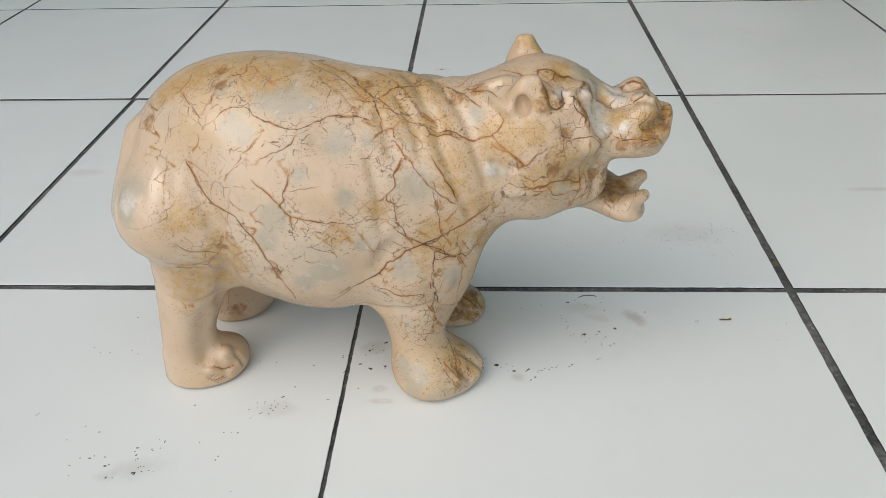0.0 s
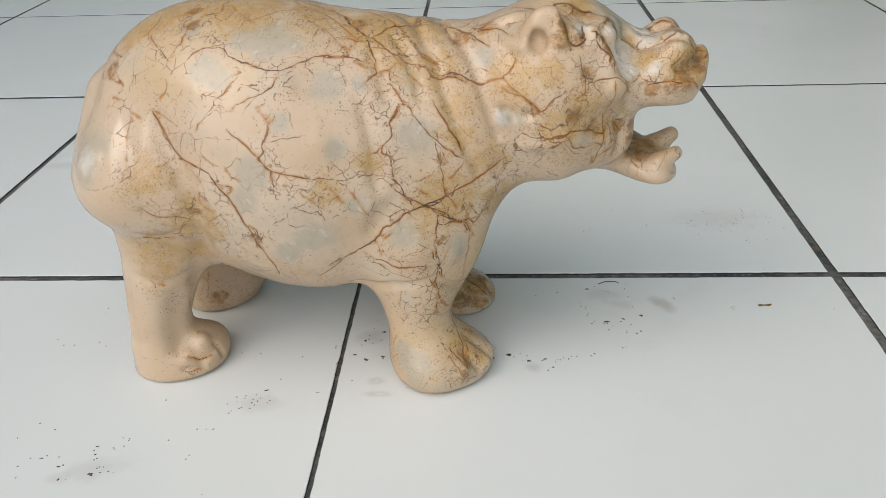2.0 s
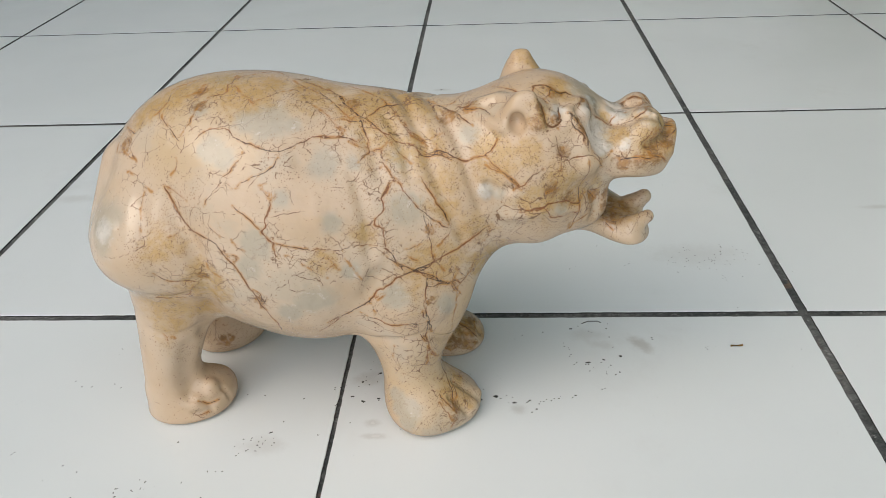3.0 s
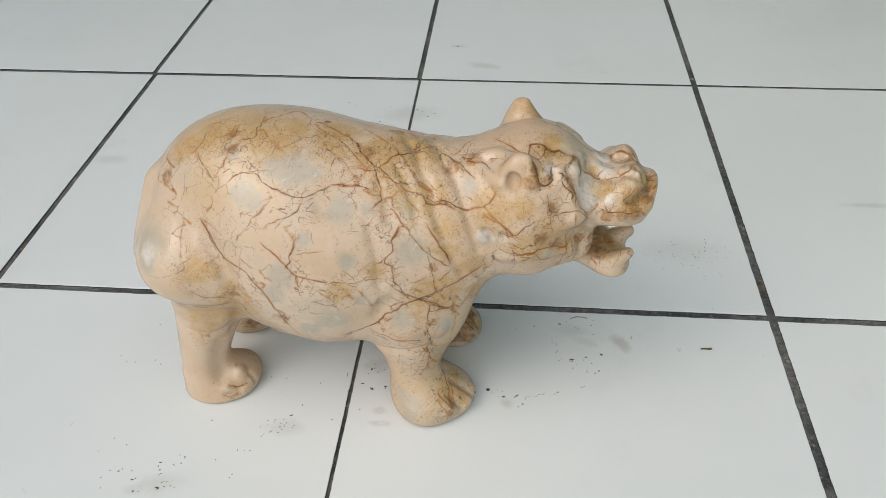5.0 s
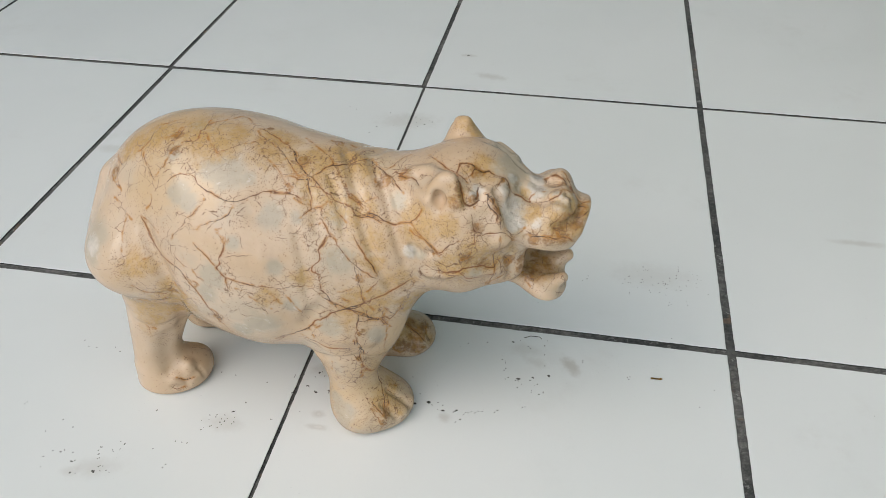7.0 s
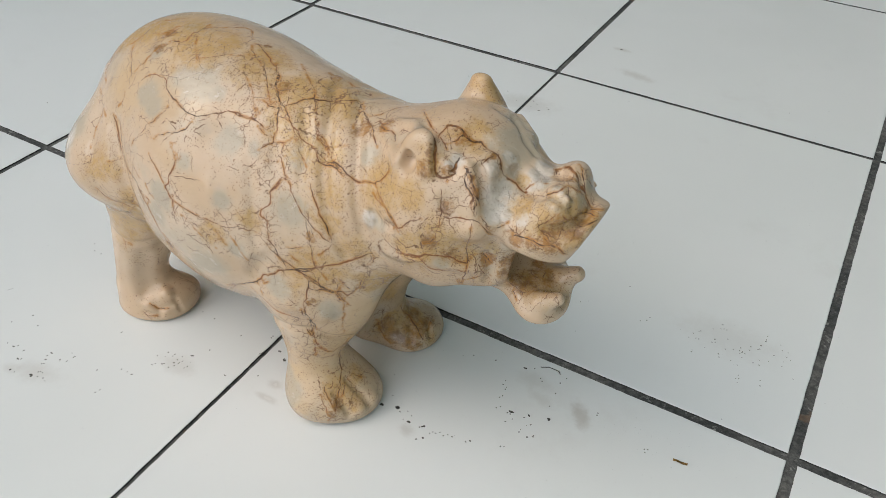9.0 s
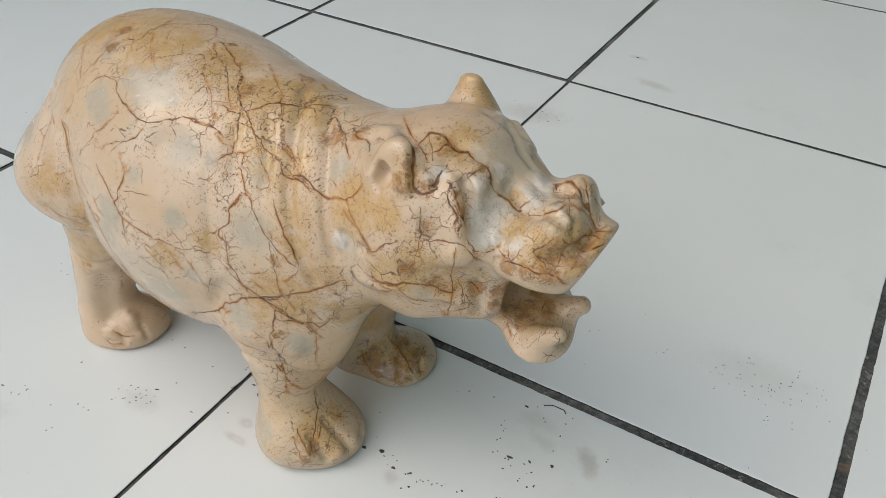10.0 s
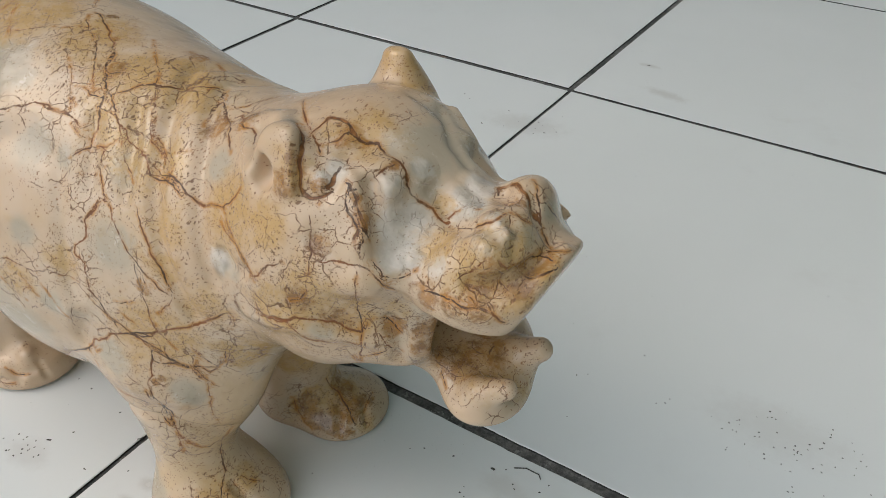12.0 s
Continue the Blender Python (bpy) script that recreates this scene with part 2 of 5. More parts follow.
def box_bm(lo, hi, bevel=0.0):
    bm = bmesh.new()
    size = [b - a for a, b in zip(lo, hi)]
    mid = [(a + b) / 2 for a, b in zip(lo, hi)]
    bmesh.ops.create_cube(bm, size=1, matrix=Matrix.Translation(mid) @ Matrix.Diagonal((*size, 1)))
    if bevel:
        bmesh.ops.bevel(bm, geom=bm.edges[:], offset=bevel, segments=1, affect="EDGES")
    return bm


# ---- the porch: floor, walls, roof, an added dark panel ----
TILE_X, TILE_Y = 1 / 3, 0.40
X0, X1, Y0, Y1 = -9, 4, -6, 7  # the floor in tiles
L, R, N, F = X0 * TILE_X, X1 * TILE_X, Y0 * TILE_Y, Y1 * TILE_Y

ground = tagged(mesh_object("ground", box_bm((-60, -60, -0.5), (60, 60, -0.12)), GROUND), "bare grey concrete ground around the porch", "ground", kind="structure")
floor = tagged(mesh_object("floor", box_bm((L, N, -0.12), (R, F, -0.0016)), GROUT), "dark grey grout bed of a white tiled floor", "floor", kind="structure")
for name, lo, hi in (
    ("wall_back", (L - 0.15, F, -0.12), (R + 0.15, F + 0.15, 2.7)),
    ("wall_left", (L - 0.15, N, -0.12), (L, F, 2.7)),
    # unseen, added close by to block sky light from the right
    ("shade_panel_right", (R, N, -0.12), (R + 0.15, F, 2.7)),
):
    dark = name == "shade_panel_right"
    tagged(mesh_object(name, box_bm(lo, hi), GREEN if dark else WALL), "unseen dark green panel added to dim the right side" if dark else "plain pale grey plastered porch wall", "wall", kind="structure")
tagged(mesh_object("ceiling", box_bm((L - 0.15, ROOF_EDGE, 2.7), (R + 0.15, F + 0.15, 2.82)), CEIL), "plain dull green painted porch ceiling", "ceiling", kind="structure")


# ---- the statue ----
MID = Vector((0.0, -0.066, 0.0))


def soft_min(a, b, k):
    h = np.maximum(k - np.abs(a - b), 0) / k
    return np.minimum(a, b) - h * h * k * 0.25


def soft_max(a, b, k):
    return -soft_min(-a, -b, k)


def lump(q, x, y, z, rx, ry, rz, pitch=0.0, yaw=0.0):
    """Distance to an ellipsoid."""
    dx, dy, dz = q[:, 0] - x, q[:, 1] - y, q[:, 2] - z
    c, s = math.cos(yaw), math.sin(yaw)
    dx, dy = dx * c + dy * s, dy * c - dx * s
    c, s = math.cos(pitch), math.sin(pitch)
    dx, dz = dx * c + dz * s, dz * c - dx * s
    k0 = np.sqrt((dx / rx) ** 2 + (dy / ry) ** 2 + (dz / rz) ** 2) + 1e-9
    k1 = np.sqrt((dx / rx**2) ** 2 + (dy / ry**2) ** 2 + (dz / rz**2) ** 2) + 1e-9
    return k0 * (k0 - 1) / k1


def limb(q, ax, ay, az, bx, by, bz, ra, rb):
    """Distance to a tapered rod with round ends."""
    a, ab = np.array((ax, ay, az)), np.array((bx - ax, by - ay, bz - az))
    h = np.clip((q - a) @ ab / (ab @ ab), 0, 1)
    return np.linalg.norm(q - a - h[:, None] * ab, axis=1) - (ra * (1 - h) + rb * h)


def both(shape, q, *size):
    """The same shape on either flank."""
    return np.minimum(shape(q, *size), shape(q * np.array((1, -1, 1)), *size))


def dent(d, q, deep, wide, twin, *line):
    """A soft groove (or, where deep is negative, a ridge) along a line on the surface, in millimetres; twin: on either flank."""
    p = np.stack((q[:, 0], -np.abs(q[:, 1]) if twin else q[:, 1], q[:, 2]), 1) * 1000
    pts = np.array(line, float)
    if twin:
        pts[:, 1] = -np.abs(pts[:, 1])
    reach = 2.6 * wide
    near = np.flatnonzero(((p > pts.min(0) - reach) & (p < pts.max(0) + reach)).all(1))
    if not len(near):
        return d
    some, gap = p[near], np.full(len(near), 1e9)
    for a, b in zip(pts, pts[1:] if len(pts) > 1 else pts):
        ab = b - a
        h = np.clip((some - a) @ ab / max(ab @ ab, 1e-9), 0, 1)
        gap = np.minimum(gap, np.linalg.norm(some - a - h[:, None] * ab, axis=1))
    d = d.copy()
    d[near] += 0.001 * deep * np.exp(-((gap / wide) ** 2))
    return d


def hippo(q):
    """Distance to the carved body at the points q."""
    d = lump(q, -0.0549, 0.0062, 0.1365, 0.0738, 0.0616, 0.0723, 0.0028, 0.0093)  # rump
    d = soft_min(d, lump(q, -0.0048, -0.0024, 0.125, 0.077, 0.0705, 0.0801, 0.0418, 0.0038), 0.03)  # barrel
    d = soft_min(d, lump(q, 0.0487, -0.004, 0.1346, 0.0464, 0.0481, 0.0619, 0.0176, 0.0011), 0.03)  # shoulder
    d = soft_min(d, both(lump, q, -0.0931, 0.0316, 0.1244, 0.0369, 0.0355, 0.0302, -0.0402, 0.0082), 0.022)  # haunch
    d = soft_min(d, both(lump, q, 0.0622, 0.0299, 0.1102, 0.0317, 0.0236, 0.0575, 0.0453, -0.0037), 0.02)  # arm
    d = soft_min(d, lump(q, 0.0938, -0.0031, 0.1516, 0.0409, 0.0421, 0.0426, -0.0089, -0.0016), 0.03)  # neck
    d = soft_min(d, lump(q, 0.1288, -0.0011, 0.1781, 0.0359, 0.0416, 0.0311, 0.1178, -0.0319), 0.02)  # skull
    d = soft_min(d, both(lump, q, 0.1261, 0.0238, 0.151, 0.0193, 0.0239, 0.033, 0.1219, 0.0031), 0.02)  # cheek
    d = soft_min(d, lump(q, 0.1557, 0.0022, 0.1741, 0.0351, 0.0147, 0.0176, -0.1708, -0.015), 0.015)  # bridge
    d = soft_min(d, lump(q, 0.1849, -0.0067, 0.1686, 0.0233, 0.0247, 0.011, -0.0453, 0.0034), 0.012)  # muzzle
    d = soft_min(d, lump(q, 0.15, -0.0039, 0.1714, 0.0226, 0.0393, 0.0137, -0.0543, 0.0133), 0.015)  # face
    d = soft_min(d, both(lump, q, 0.1818, 0.0188, 0.1749, 0.008, 0.0114, 0.0098, -0.016, 0.0122), 0.01)  # muzzle_side
    d = soft_min(d, lump(q, 0.2031, -0.0036, 0.1717, 0.0101, 0.0127, 0.0084, 0.0136, -0.0006), 0.012)  # beak
    d = soft_min(d, both(lump, q, 0.1813, 0.0153, 0.1638, 0.0196, 0.0158, 0.0063, -0.0777, -0.0252), 0.01)  # lip
    d = soft_min(d, lump(q, 0.1865, 0.0046, 0.1864, 0.0067, 0.0104, 0.0079, -0.0062, -0.0101), 0.012)  # nostril_far
    d = soft_min(d, lump(q, 0.1886, -0.0161, 0.1846, 0.0083, 0.0109, 0.0077, -0.0046, 0.0126), 0.01)  # nostril_near
    d = soft_max(d, 0.91 * q[:, 0] - 0.41 * q[:, 2] - 0.1149, 0.0025)  # flat front of the muzzle
    d = soft_min(d, lump(q, 0.1555, 0.0101, 0.1222, 0.0347, 0.0245, 0.0106, -0.1991, 0.023), 0.015)  # jaw
    d = soft_min(d, both(lump, q, 0.1493, 0.02, 0.1399, 0.0195, 0.0118, 0.0139, 0.0005, -0.0001), 0.02)  # hinge
    d = soft_min(d, lump(q, 0.1827, -0.0075, 0.116, 0.0146, 0.0186, 0.0075, -0.1547, 0.0123), 0.012)  # chin
    d = soft_min(d, limb(q, 0.1860, -0.0175, 0.1225, 0.1940, -0.0155, 0.1268, 0.0056, 0.0038), 0.005)  # tooth
    d = soft_min(d, limb(q, 0.1890, 0.0065, 0.1235, 0.1955, 0.0060, 0.1288, 0.0062, 0.0044), 0.005)  # tooth2
    d = soft_min(d, both(lump, q, 0.1209, 0.0311, 0.1937, 0.0104, 0.007, 0.016, 0.0997, 0.0009), 0.008)  # ear
    d = soft_min(d, limb(q, 0.1215, 0.0285, 0.1965, 0.1188, 0.0285, 0.2102, 0.0102, 0.0034), 0.005)  # ear_tip
    d = soft_min(d, limb(q, 0.1240, 0.0285, 0.1965, 0.1236, 0.0285, 0.2102, 0.0092, 0.0034), 0.005)  # ear_tip
    d = soft_min(d, limb(q, 0.0485, -0.037, 0.0873, 0.054, -0.0392, 0.0148, 0.0239, 0.0158), 0.02)  # legf
    d = soft_min(d, lump(q, 0.0745, -0.0367, 0.0063, 0.0208, 0.022, 0.0142, -0.004, -0.0023), 0.02)  # toef
    d = soft_min(d, lump(q, 0.0593, -0.0443, 0.0112, 0.0191, 0.0242, 0.0154, -0.0644, 0.0113), 0.02)  # heelf
    d = soft_min(d, limb(q, -0.0947, -0.0255, 0.0782, -0.1062, -0.0369, 0.0214, 0.0245, 0.0149), 0.02)  # legr
    d = soft_min(d, lump(q, -0.0833, -0.0288, 0.0077, 0.0163, 0.0197, 0.0135, 0.0367, -0.0059), 0.02)  # toer
    d = soft_min(d, lump(q, -0.1012, -0.0363, -0.0018, 0.0214, 0.0191, 0.0149, -0.0239, -0.0016), 0.02)  # heelr
    d = soft_min(d, limb(q, 0.0532, 0.0363, 0.0911, 0.0503, 0.026, 0.0132, 0.0249, 0.0201), 0.02)  # legf2
    d = soft_min(d, lump(q, 0.0753, 0.0371, 0.0035, 0.0225, 0.0247, 0.0144, -0.0846, 0.0021), 0.014)  # toef2
    d = soft_min(d, limb(q, -0.0926, 0.0402, 0.09, -0.0942, 0.041, 0.009, 0.0277, 0.0248), 0.02)  # legr2
    d = soft_min(d, lump(q, -0.0796, 0.0461, 0.0164, 0.0189, 0.0196, 0.0156, 0.0153, -0.0039), 0.014)  # toer2
    d = soft_min(d, limb(q, -0.1175, -0.001, 0.1606, -0.1245, -0.0215, 0.1205, 0.0101, 0.0128), 0.012)  # tail
    d = dent(d, q, 2.12, 3.2, True, (50, -1, 200), (57, -14, 198), (62, -25, 193), (67, -35, 186), (71, -44, 176), (75, -49, 166), (80, -53, 154), (85, -53, 141), (88, -52, 134))  # fold
    d = dent(d, q, 1.75, 3.0, True, (67, -2, 198), (74, -17, 195), (82, -28, 189), (87, -37, 182), (90, -43, 173), (94, -47, 163), (98, -49, 152))  # fold
    d = dent(d, q, 1.38, 2.8, True, (47, -25, 195), (54, -35, 188), (58, -43, 180), (60, -48, 172))  # fold
    d = dent(d, q, 1.12, 3.5, True, (36, -36, 190), (41, -44, 182), (44, -50, 172))  # fold
    d = dent(d, q, 1.25, 3.5, False, (30, -52, 175), (36, -60, 158), (38, -64, 143), (37, -65, 119))  # fold
    d = dent(d, q, 1.8, 1.98, False, (118, -18, 205), (128, -32, 205), (130, -36, 200), (134, -38, 194), (139, -36, 193), (142, -31, 197))  # ear_crease
    d = dent(d, q, -3.0, 2.88, False, (95, -18, 196), (97, -14, 198), (107, -16, 202), (125, -32, 208), (128, -35, 202), (129, -39, 195))  # ear_rim
    d = dent(d, q, -2.2, 2.34, False, (92, -16, 196), (100, -26, 194), (110, -37, 192))  # ear_rim
    d = dent(d, q, -1.89, 2.7, False, (148, -23, 199), (150, -19, 200), (154, -16, 198))  # brow
    d = dent(d, q, -3.78, 3.78, False, (154, -23, 194))  # eye
    d = dent(d, q, 4.62, 6.75, False, (162, -24, 186), (162, -31, 181))  # eye_hollow
    d = dent(d, q, 3.36, 2.7, False, (150, -26, 196), (153, -29, 190), (157, -32, 184))  # eye_hollow
    d = dent(d, q, 1.68, 2.25, False, (164, -25, 183))  # eye_hollow
    d = dent(d, q, -1.68, 2.25, False, (163, -21, 187), (162, -28, 183))  # eye_hollow
    d = dent(d, q, 1.68, 1.98, False, (161, -30, 183), (162, -34, 178))  # eye_hollow
    d = dent(d, q, 1.89, 2.7, False, (184, -20, 191), (191, -22, 191))  # snout_dip
    d = dent(d, q, -2.1, 3.6, False, (174, -10, 186))  # snout_bump
    d = dent(d, q, -1.89, 2.7, False, (193, -19, 191))  # snout_bump
    d = dent(d, q, 2.1, 1.98, False, (192, -16, 192), (196, -21, 188))  # nostril_ring
    d = dent(d, q, 1.68, 1.8, False, (190, 1, 193), (194, -5, 188), (200, -5, 182))  # snout_crease
    d = dent(d, q, -2.1, 1.8, False, (204, -4, 181), (203, -16, 178), (201, -24, 171))  # lip_edge
    d = dent(d, q, 1.89, 4.5, False, (141, -42, 183), (150, -44, 176))  # cheek_dip
    d = dent(d, q, 1.68, 3.6, True, (163, -36, 168), (165, -31, 159))  # cheek_dip
    d = dent(d, q, 1.47, 3.6, True, (139, -15, 206), (148, -14, 203))  # forehead
    d = dent(d, q, -2.52, 2.7, False, (160, -27, 186))  # eye_hollow
    d = dent(d, q, -2.52, 3.6, False, (145, -29, 197), (151, -32, 189), (154, -37, 183))  # cheek_edge
    d = dent(d, q, 2.52, 3.6, False, (140, -29, 200), (140, -23, 203), (143, -18, 204))  # temple
    d = dent(d, q, 4.62, 2.34, False, (102, -46, 163), (105, -47, 161))  # gouge
    d = dent(d, q, 3.36, 2.34, False, (112, -48, 162), (114, -48, 162))  # gouge
    d = dent(d, q, 2.52, 2.88, True, (163, -12, 191), (170, -14, 186), (180, -20, 189))  # nose_groove
    d = dent(d, q, 3.78, 2.7, False, (180, 0, 191), (184, -4, 192))  # nostril_pit
    d = dent(d, q, 2.1, 2.34, True, (187, -30, 178), (192, -27, 178), (197, -21, 180), (201, -13, 181))  # lip_fold
    d = dent(d, q, -2.52, 2.7, True, (184, -34, 170), (193, -31, 169), (199, -25, 172))  # lip_roll
    d = dent(d, q, -2.1, 3.6, True, (112, -47, 145), (132, -48, 149), (145, -40, 145), (154, -34, 143))  # jowl
    d = dent(d, q, 2.52, 2.34, True, (159, -31, 151), (162, -30, 144), (160, -29, 133))  # jaw_crease
    d = dent(d, q, 2.24, 2.7, False, (20, -44, 63), (42, -60, 71), (63, -58, 73), (78, -40, 58))  # arm_edge
    d = dent(d, q, -2.4, 6.3, False, (57, -63, 94), (73, -55, 88))  # arm_bulge
    d = dent(d, q, 1.92, 4.5, False, (42, -64, 122), (34, -64, 107))  # arm_dip
    d = dent(d, q, -2.24, 6.3, False, (37, -65, 123))  # elbow_bump
    d = dent(d, q, 2.88, 5.4, False, (-70, -53, 162), (-61, -62, 140), (-56, -64, 122), (-60, -55, 96), (-76, -35, 60))  # haunch_crease
    d = dent(d, q, 0.9, 5.5, False, (-90, -47, 161), (-84, -63, 140), (-81, -66, 123))  # haunch_crease
    d = dent(d, q, 1.12, 1.98, False, (-83, -66, 121), (-74, -64, 114), (-61, -62, 115))  # haunch_line
    d = dent(d, q, 1.12, 1.98, False, (-92, -58, 101), (-80, -56, 99), (-65, -60, 106))  # haunch_line
    d = dent(d, q, 1.44, 2.7, False, (-104, -49, 70), (-90, -49, 66), (-77, -41, 67))  # knee_line
    d = dent(d, q, 2.6, 6.3, False, (-85, -45, 54), (-90, -45, 35), (-89, -47, 22))  # shin
    d = dent(d, q, 3.4, 1.8, False, (87, -55, 10), (83, -55, 17), (77, -55, 23))  # toe_gap
    d = dent(d, q, 3.4, 1.9, False, (93, -43, 12), (89, -43, 17), (79, -44, 26))  # toe_gap
    d = dent(d, q, -3.4, 3.4, False, (91, -49, 11))  # nail
    d = dent(d, q, -1.92, 3.6, False, (94, -37, 12))  # toe
    d = dent(d, q, -1.6, 3.6, False, (79, -62, 14))  # toe
    d = dent(d, q, 1.92, 1.44, False, (-89, -51, 17), (-78, -48, 13), (-72, -42, 13))  # toe_gap
    d = dent(d, q, 1.92, 1.44, False, (-77, -49, 7), (-79, -49, 12))  # toe_gap
    d = dent(d, q, 1.92, 1.62, False, (-68, -38, 8), (-72, -38, 16))  # toe_gap
    d = dent(d, q, 1.6, 1.26, False, (-88, -54, 9), (-79, -50, 8))  # toe_gap
    d = dent(d, q, -3.0, 4.5, False, (-77, -40, 21))  # toe
    d = dent(d, q, -2.0, 3.6, False, (-86, -50, 15))  # toe
    d = dent(d, q, 2.4, 2.2, False, (-88, -44, 28), (-80, -49, 18), (-76, -48, 12))  # toe_gap
    d = dent(d, q, 2.52, 1.62, False, (87, 18, 9), (82, 26, 16))  # toe_gap
    d = dent(d, q, 2.52, 1.62, False, (95, 30, 8), (90, 36, 14))  # toe_gap
    d = dent(d, q, 2.08, 7.2, False, (21, -51, 179), (12, -51, 181))  # dimple
    d = dent(d, q, 1.44, 5.4, False, (3, -52, 181))  # dimple
    d = dent(d, q, -1.6, 6.3, False, (12, -66, 156))  # dimple
    d = dent(d, q, 2.0, 1.8, False, (146, 18, 202), (154, 10, 200), (159, 5, 198), (165, 4, 194))  # far_eye_crease
    d = dent(d, q, -2.4, 2.8, False, (157, 15, 195))  # far_eye
    d = dent(d, q, -2.2, 2.4, False, (146, 27, 198), (152, 22, 197), (158, 19, 193))  # far_brow
    d = soft_max(d, -lump(q, 0.170, -0.007, 0.139, 0.024, 0.013, 0.010, -0.15), 0.005)  # inside of the mouth
    d = soft_max(d, -lump(q, 0.1172, -0.042, 0.1955, 0.0052, 0.011, 0.0062, 0.15), 0.0025)  # hollow of the ear
    return soft_max(d, -q[:, 2], 0.004)


def skin(shape, lo, hi, step, coarse=4):
    """The surface of a distance field as vertices and four-sided faces."""
    n = [int(math.ceil((b - a) / step / coarse)) * coarse + 1 for a, b in zip(lo, hi)]
    axes = [a + step * np.arange(k) for a, k in zip(lo, n)]
    rough = np.stack(np.meshgrid(*(a[::coarse] for a in axes), indexing="ij"), -1)
    far = shape(rough.reshape(-1, 3)).reshape(rough.shape[:3])
    d = far.repeat(coarse, 0).repeat(coarse, 1).repeat(coarse, 2)[: n[0], : n[1], : n[2]]
    near = np.argwhere(np.abs(d) < step * coarse * 1.8)
    fine = np.stack([axes[i][near[:, i]] for i in range(3)], 1)
    d[tuple(near.T)] = np.concatenate([shape(part) for part in np.array_split(fine, max(1, len(fine) // 200000))])
    inside = d < 0
    total, count = np.zeros((*(k - 1 for k in n), 3)), np.zeros([k - 1 for k in n])
    corners = list(np.ndindex(2, 2, 2))
    cut = lambda c: tuple(slice(o, k - 1 + o) for o, k in zip(c, n))  # noqa: E731
    for a in corners:
        for axis in range(3):
            if a[axis]:
                continue
            b = tuple(1 if i == axis else v for i, v in enumerate(a))
            da, db = d[cut(a)], d[cut(b)]
            hit = (da < 0) != (db < 0)
            t = np.where(hit, da / np.where(hit, da - db, 1), 0)
            for i in range(3):
                total[..., i] += hit * ((t if i == axis else a[i]))
            count += hit
    cells = np.argwhere(count > 0)
    index = np.full(count.shape, -1)
    index[tuple(cells.T)] = np.arange(len(cells))
    verts = np.array(lo) + step * (cells + total[tuple(cells.T)] / count[tuple(cells.T)][:, None])
    quads = []
    for axis in range(3):
        u, v = (axis + 1) % 3, (axis + 2) % 3
        a = inside[tuple(slice(0, -1) if i == axis else slice(1, -1) for i in range(3))]
        b = inside[tuple(slice(1, None) if i == axis else slice(1, -1) for i in range(3))]
        at = np.argwhere(a != b) + np.array([0 if i == axis else 1 for i in range(3)])
        eu, ev = np.eye(3, dtype=int)[u], np.eye(3, dtype=int)[v]
        ring = np.stack([index[tuple((at - s * eu - w * ev).T)] for s, w in ((1, 1), (0, 1), (0, 0), (1, 0))], 1)
        out = inside[tuple(at.T)]
        quads.append(np.where(out[:, None], ring, ring[:, ::-1]))
    return verts, np.concatenate(quads)


def settle(shape, p, rounds=2):
    """Points moved onto the surface of a distance field."""
    for _ in range(rounds):
        e = 5e-4
        d = shape(p)
        g = np.stack([(shape(p + e * a) - d) / e for a in np.eye(3)], 1)
        p = p - d[:, None] * g / np.maximum((g * g).sum(1), 0.1)[:, None]
    return p


VEINS, CLOUDS, STAINS, PALES, RUSTS = [], [], [], [], []


def vein(wide, *line):
    VEINS.append((wide, np.array(line, float) / 1000))


def grey_cloud(r, middle):
    CLOUDS.append((r / 1000, np.array(middle, float) / 1000))


def ochre_stain(r, middle):
    STAINS.append((r / 1000, np.array(middle, float) / 1000))


def pale_patch(r, middle):
    PALES.append((r / 1000, np.array(middle, float) / 1000))


def rust_stain(r, middle):
    RUSTS.append((r / 1000, np.array(middle, float) / 1000))


vein(0.35, (-55, -40, 190), (-52, -38, 193), (-48, -37, 194), (-45, -37, 195), (-41, -38, 195), (-38, -38, 196), (-35, -40, 194), (-33, -42, 192), (-30, -44, 191), (-26, -45, 190), (-22, -46, 189), (-18, -48, 188), (-13, -49, 187), (-9, -49, 187), (-5, -48, 187), (0, -46, 188), (3, -45, 189), (5, -44, 189), (9, -41, 191), (14, -40, 191), (19, -40, 190), (23, -39, 190), (25, -39, 190), (27, -39, 189), (31, -40, 188), (34, -39, 188))
vein(0.2, (-2, -47, 188), (1, -45, 189), (5, -43, 190), (7, -42, 190))
vein(0.55, (14, -41, 191), (19, -40, 190), (23, -39, 190), (25, -39, 190))
vein(0.35, (-40, 3, 211), (-40, -3, 210), (-40, -7, 210), (-42, -8, 209), (-41, -14, 208), (-43, -17, 207), (-48, -17, 206), (-51, -18, 206))
vein(0.2, (-39, -9, 209), (-35, -14, 208), (-31, -19, 207), (-26, -23, 205), (-24, -26, 204))
vein(0.2, (-38, 0, 211), (-33, 3, 211), (-28, 8, 210), (-24, 13, 209), (-19, 14, 209), (-11, 6, 209))
vein(0.2, (-55, -5, 209), (-57, -6, 208), (-57, -11, 207), (-59, -13, 207), (-61, -13, 206), (-65, -13, 205), (-70, -13, 204))
vein(0.3, (-50, -20, 205), (-54, -22, 203), (-57, -23, 202), (-58, -21, 203))
vein(0.3, (-57, -19, 204), (-56, -15, 206), (-55, -11, 208), (-54, -6, 209))
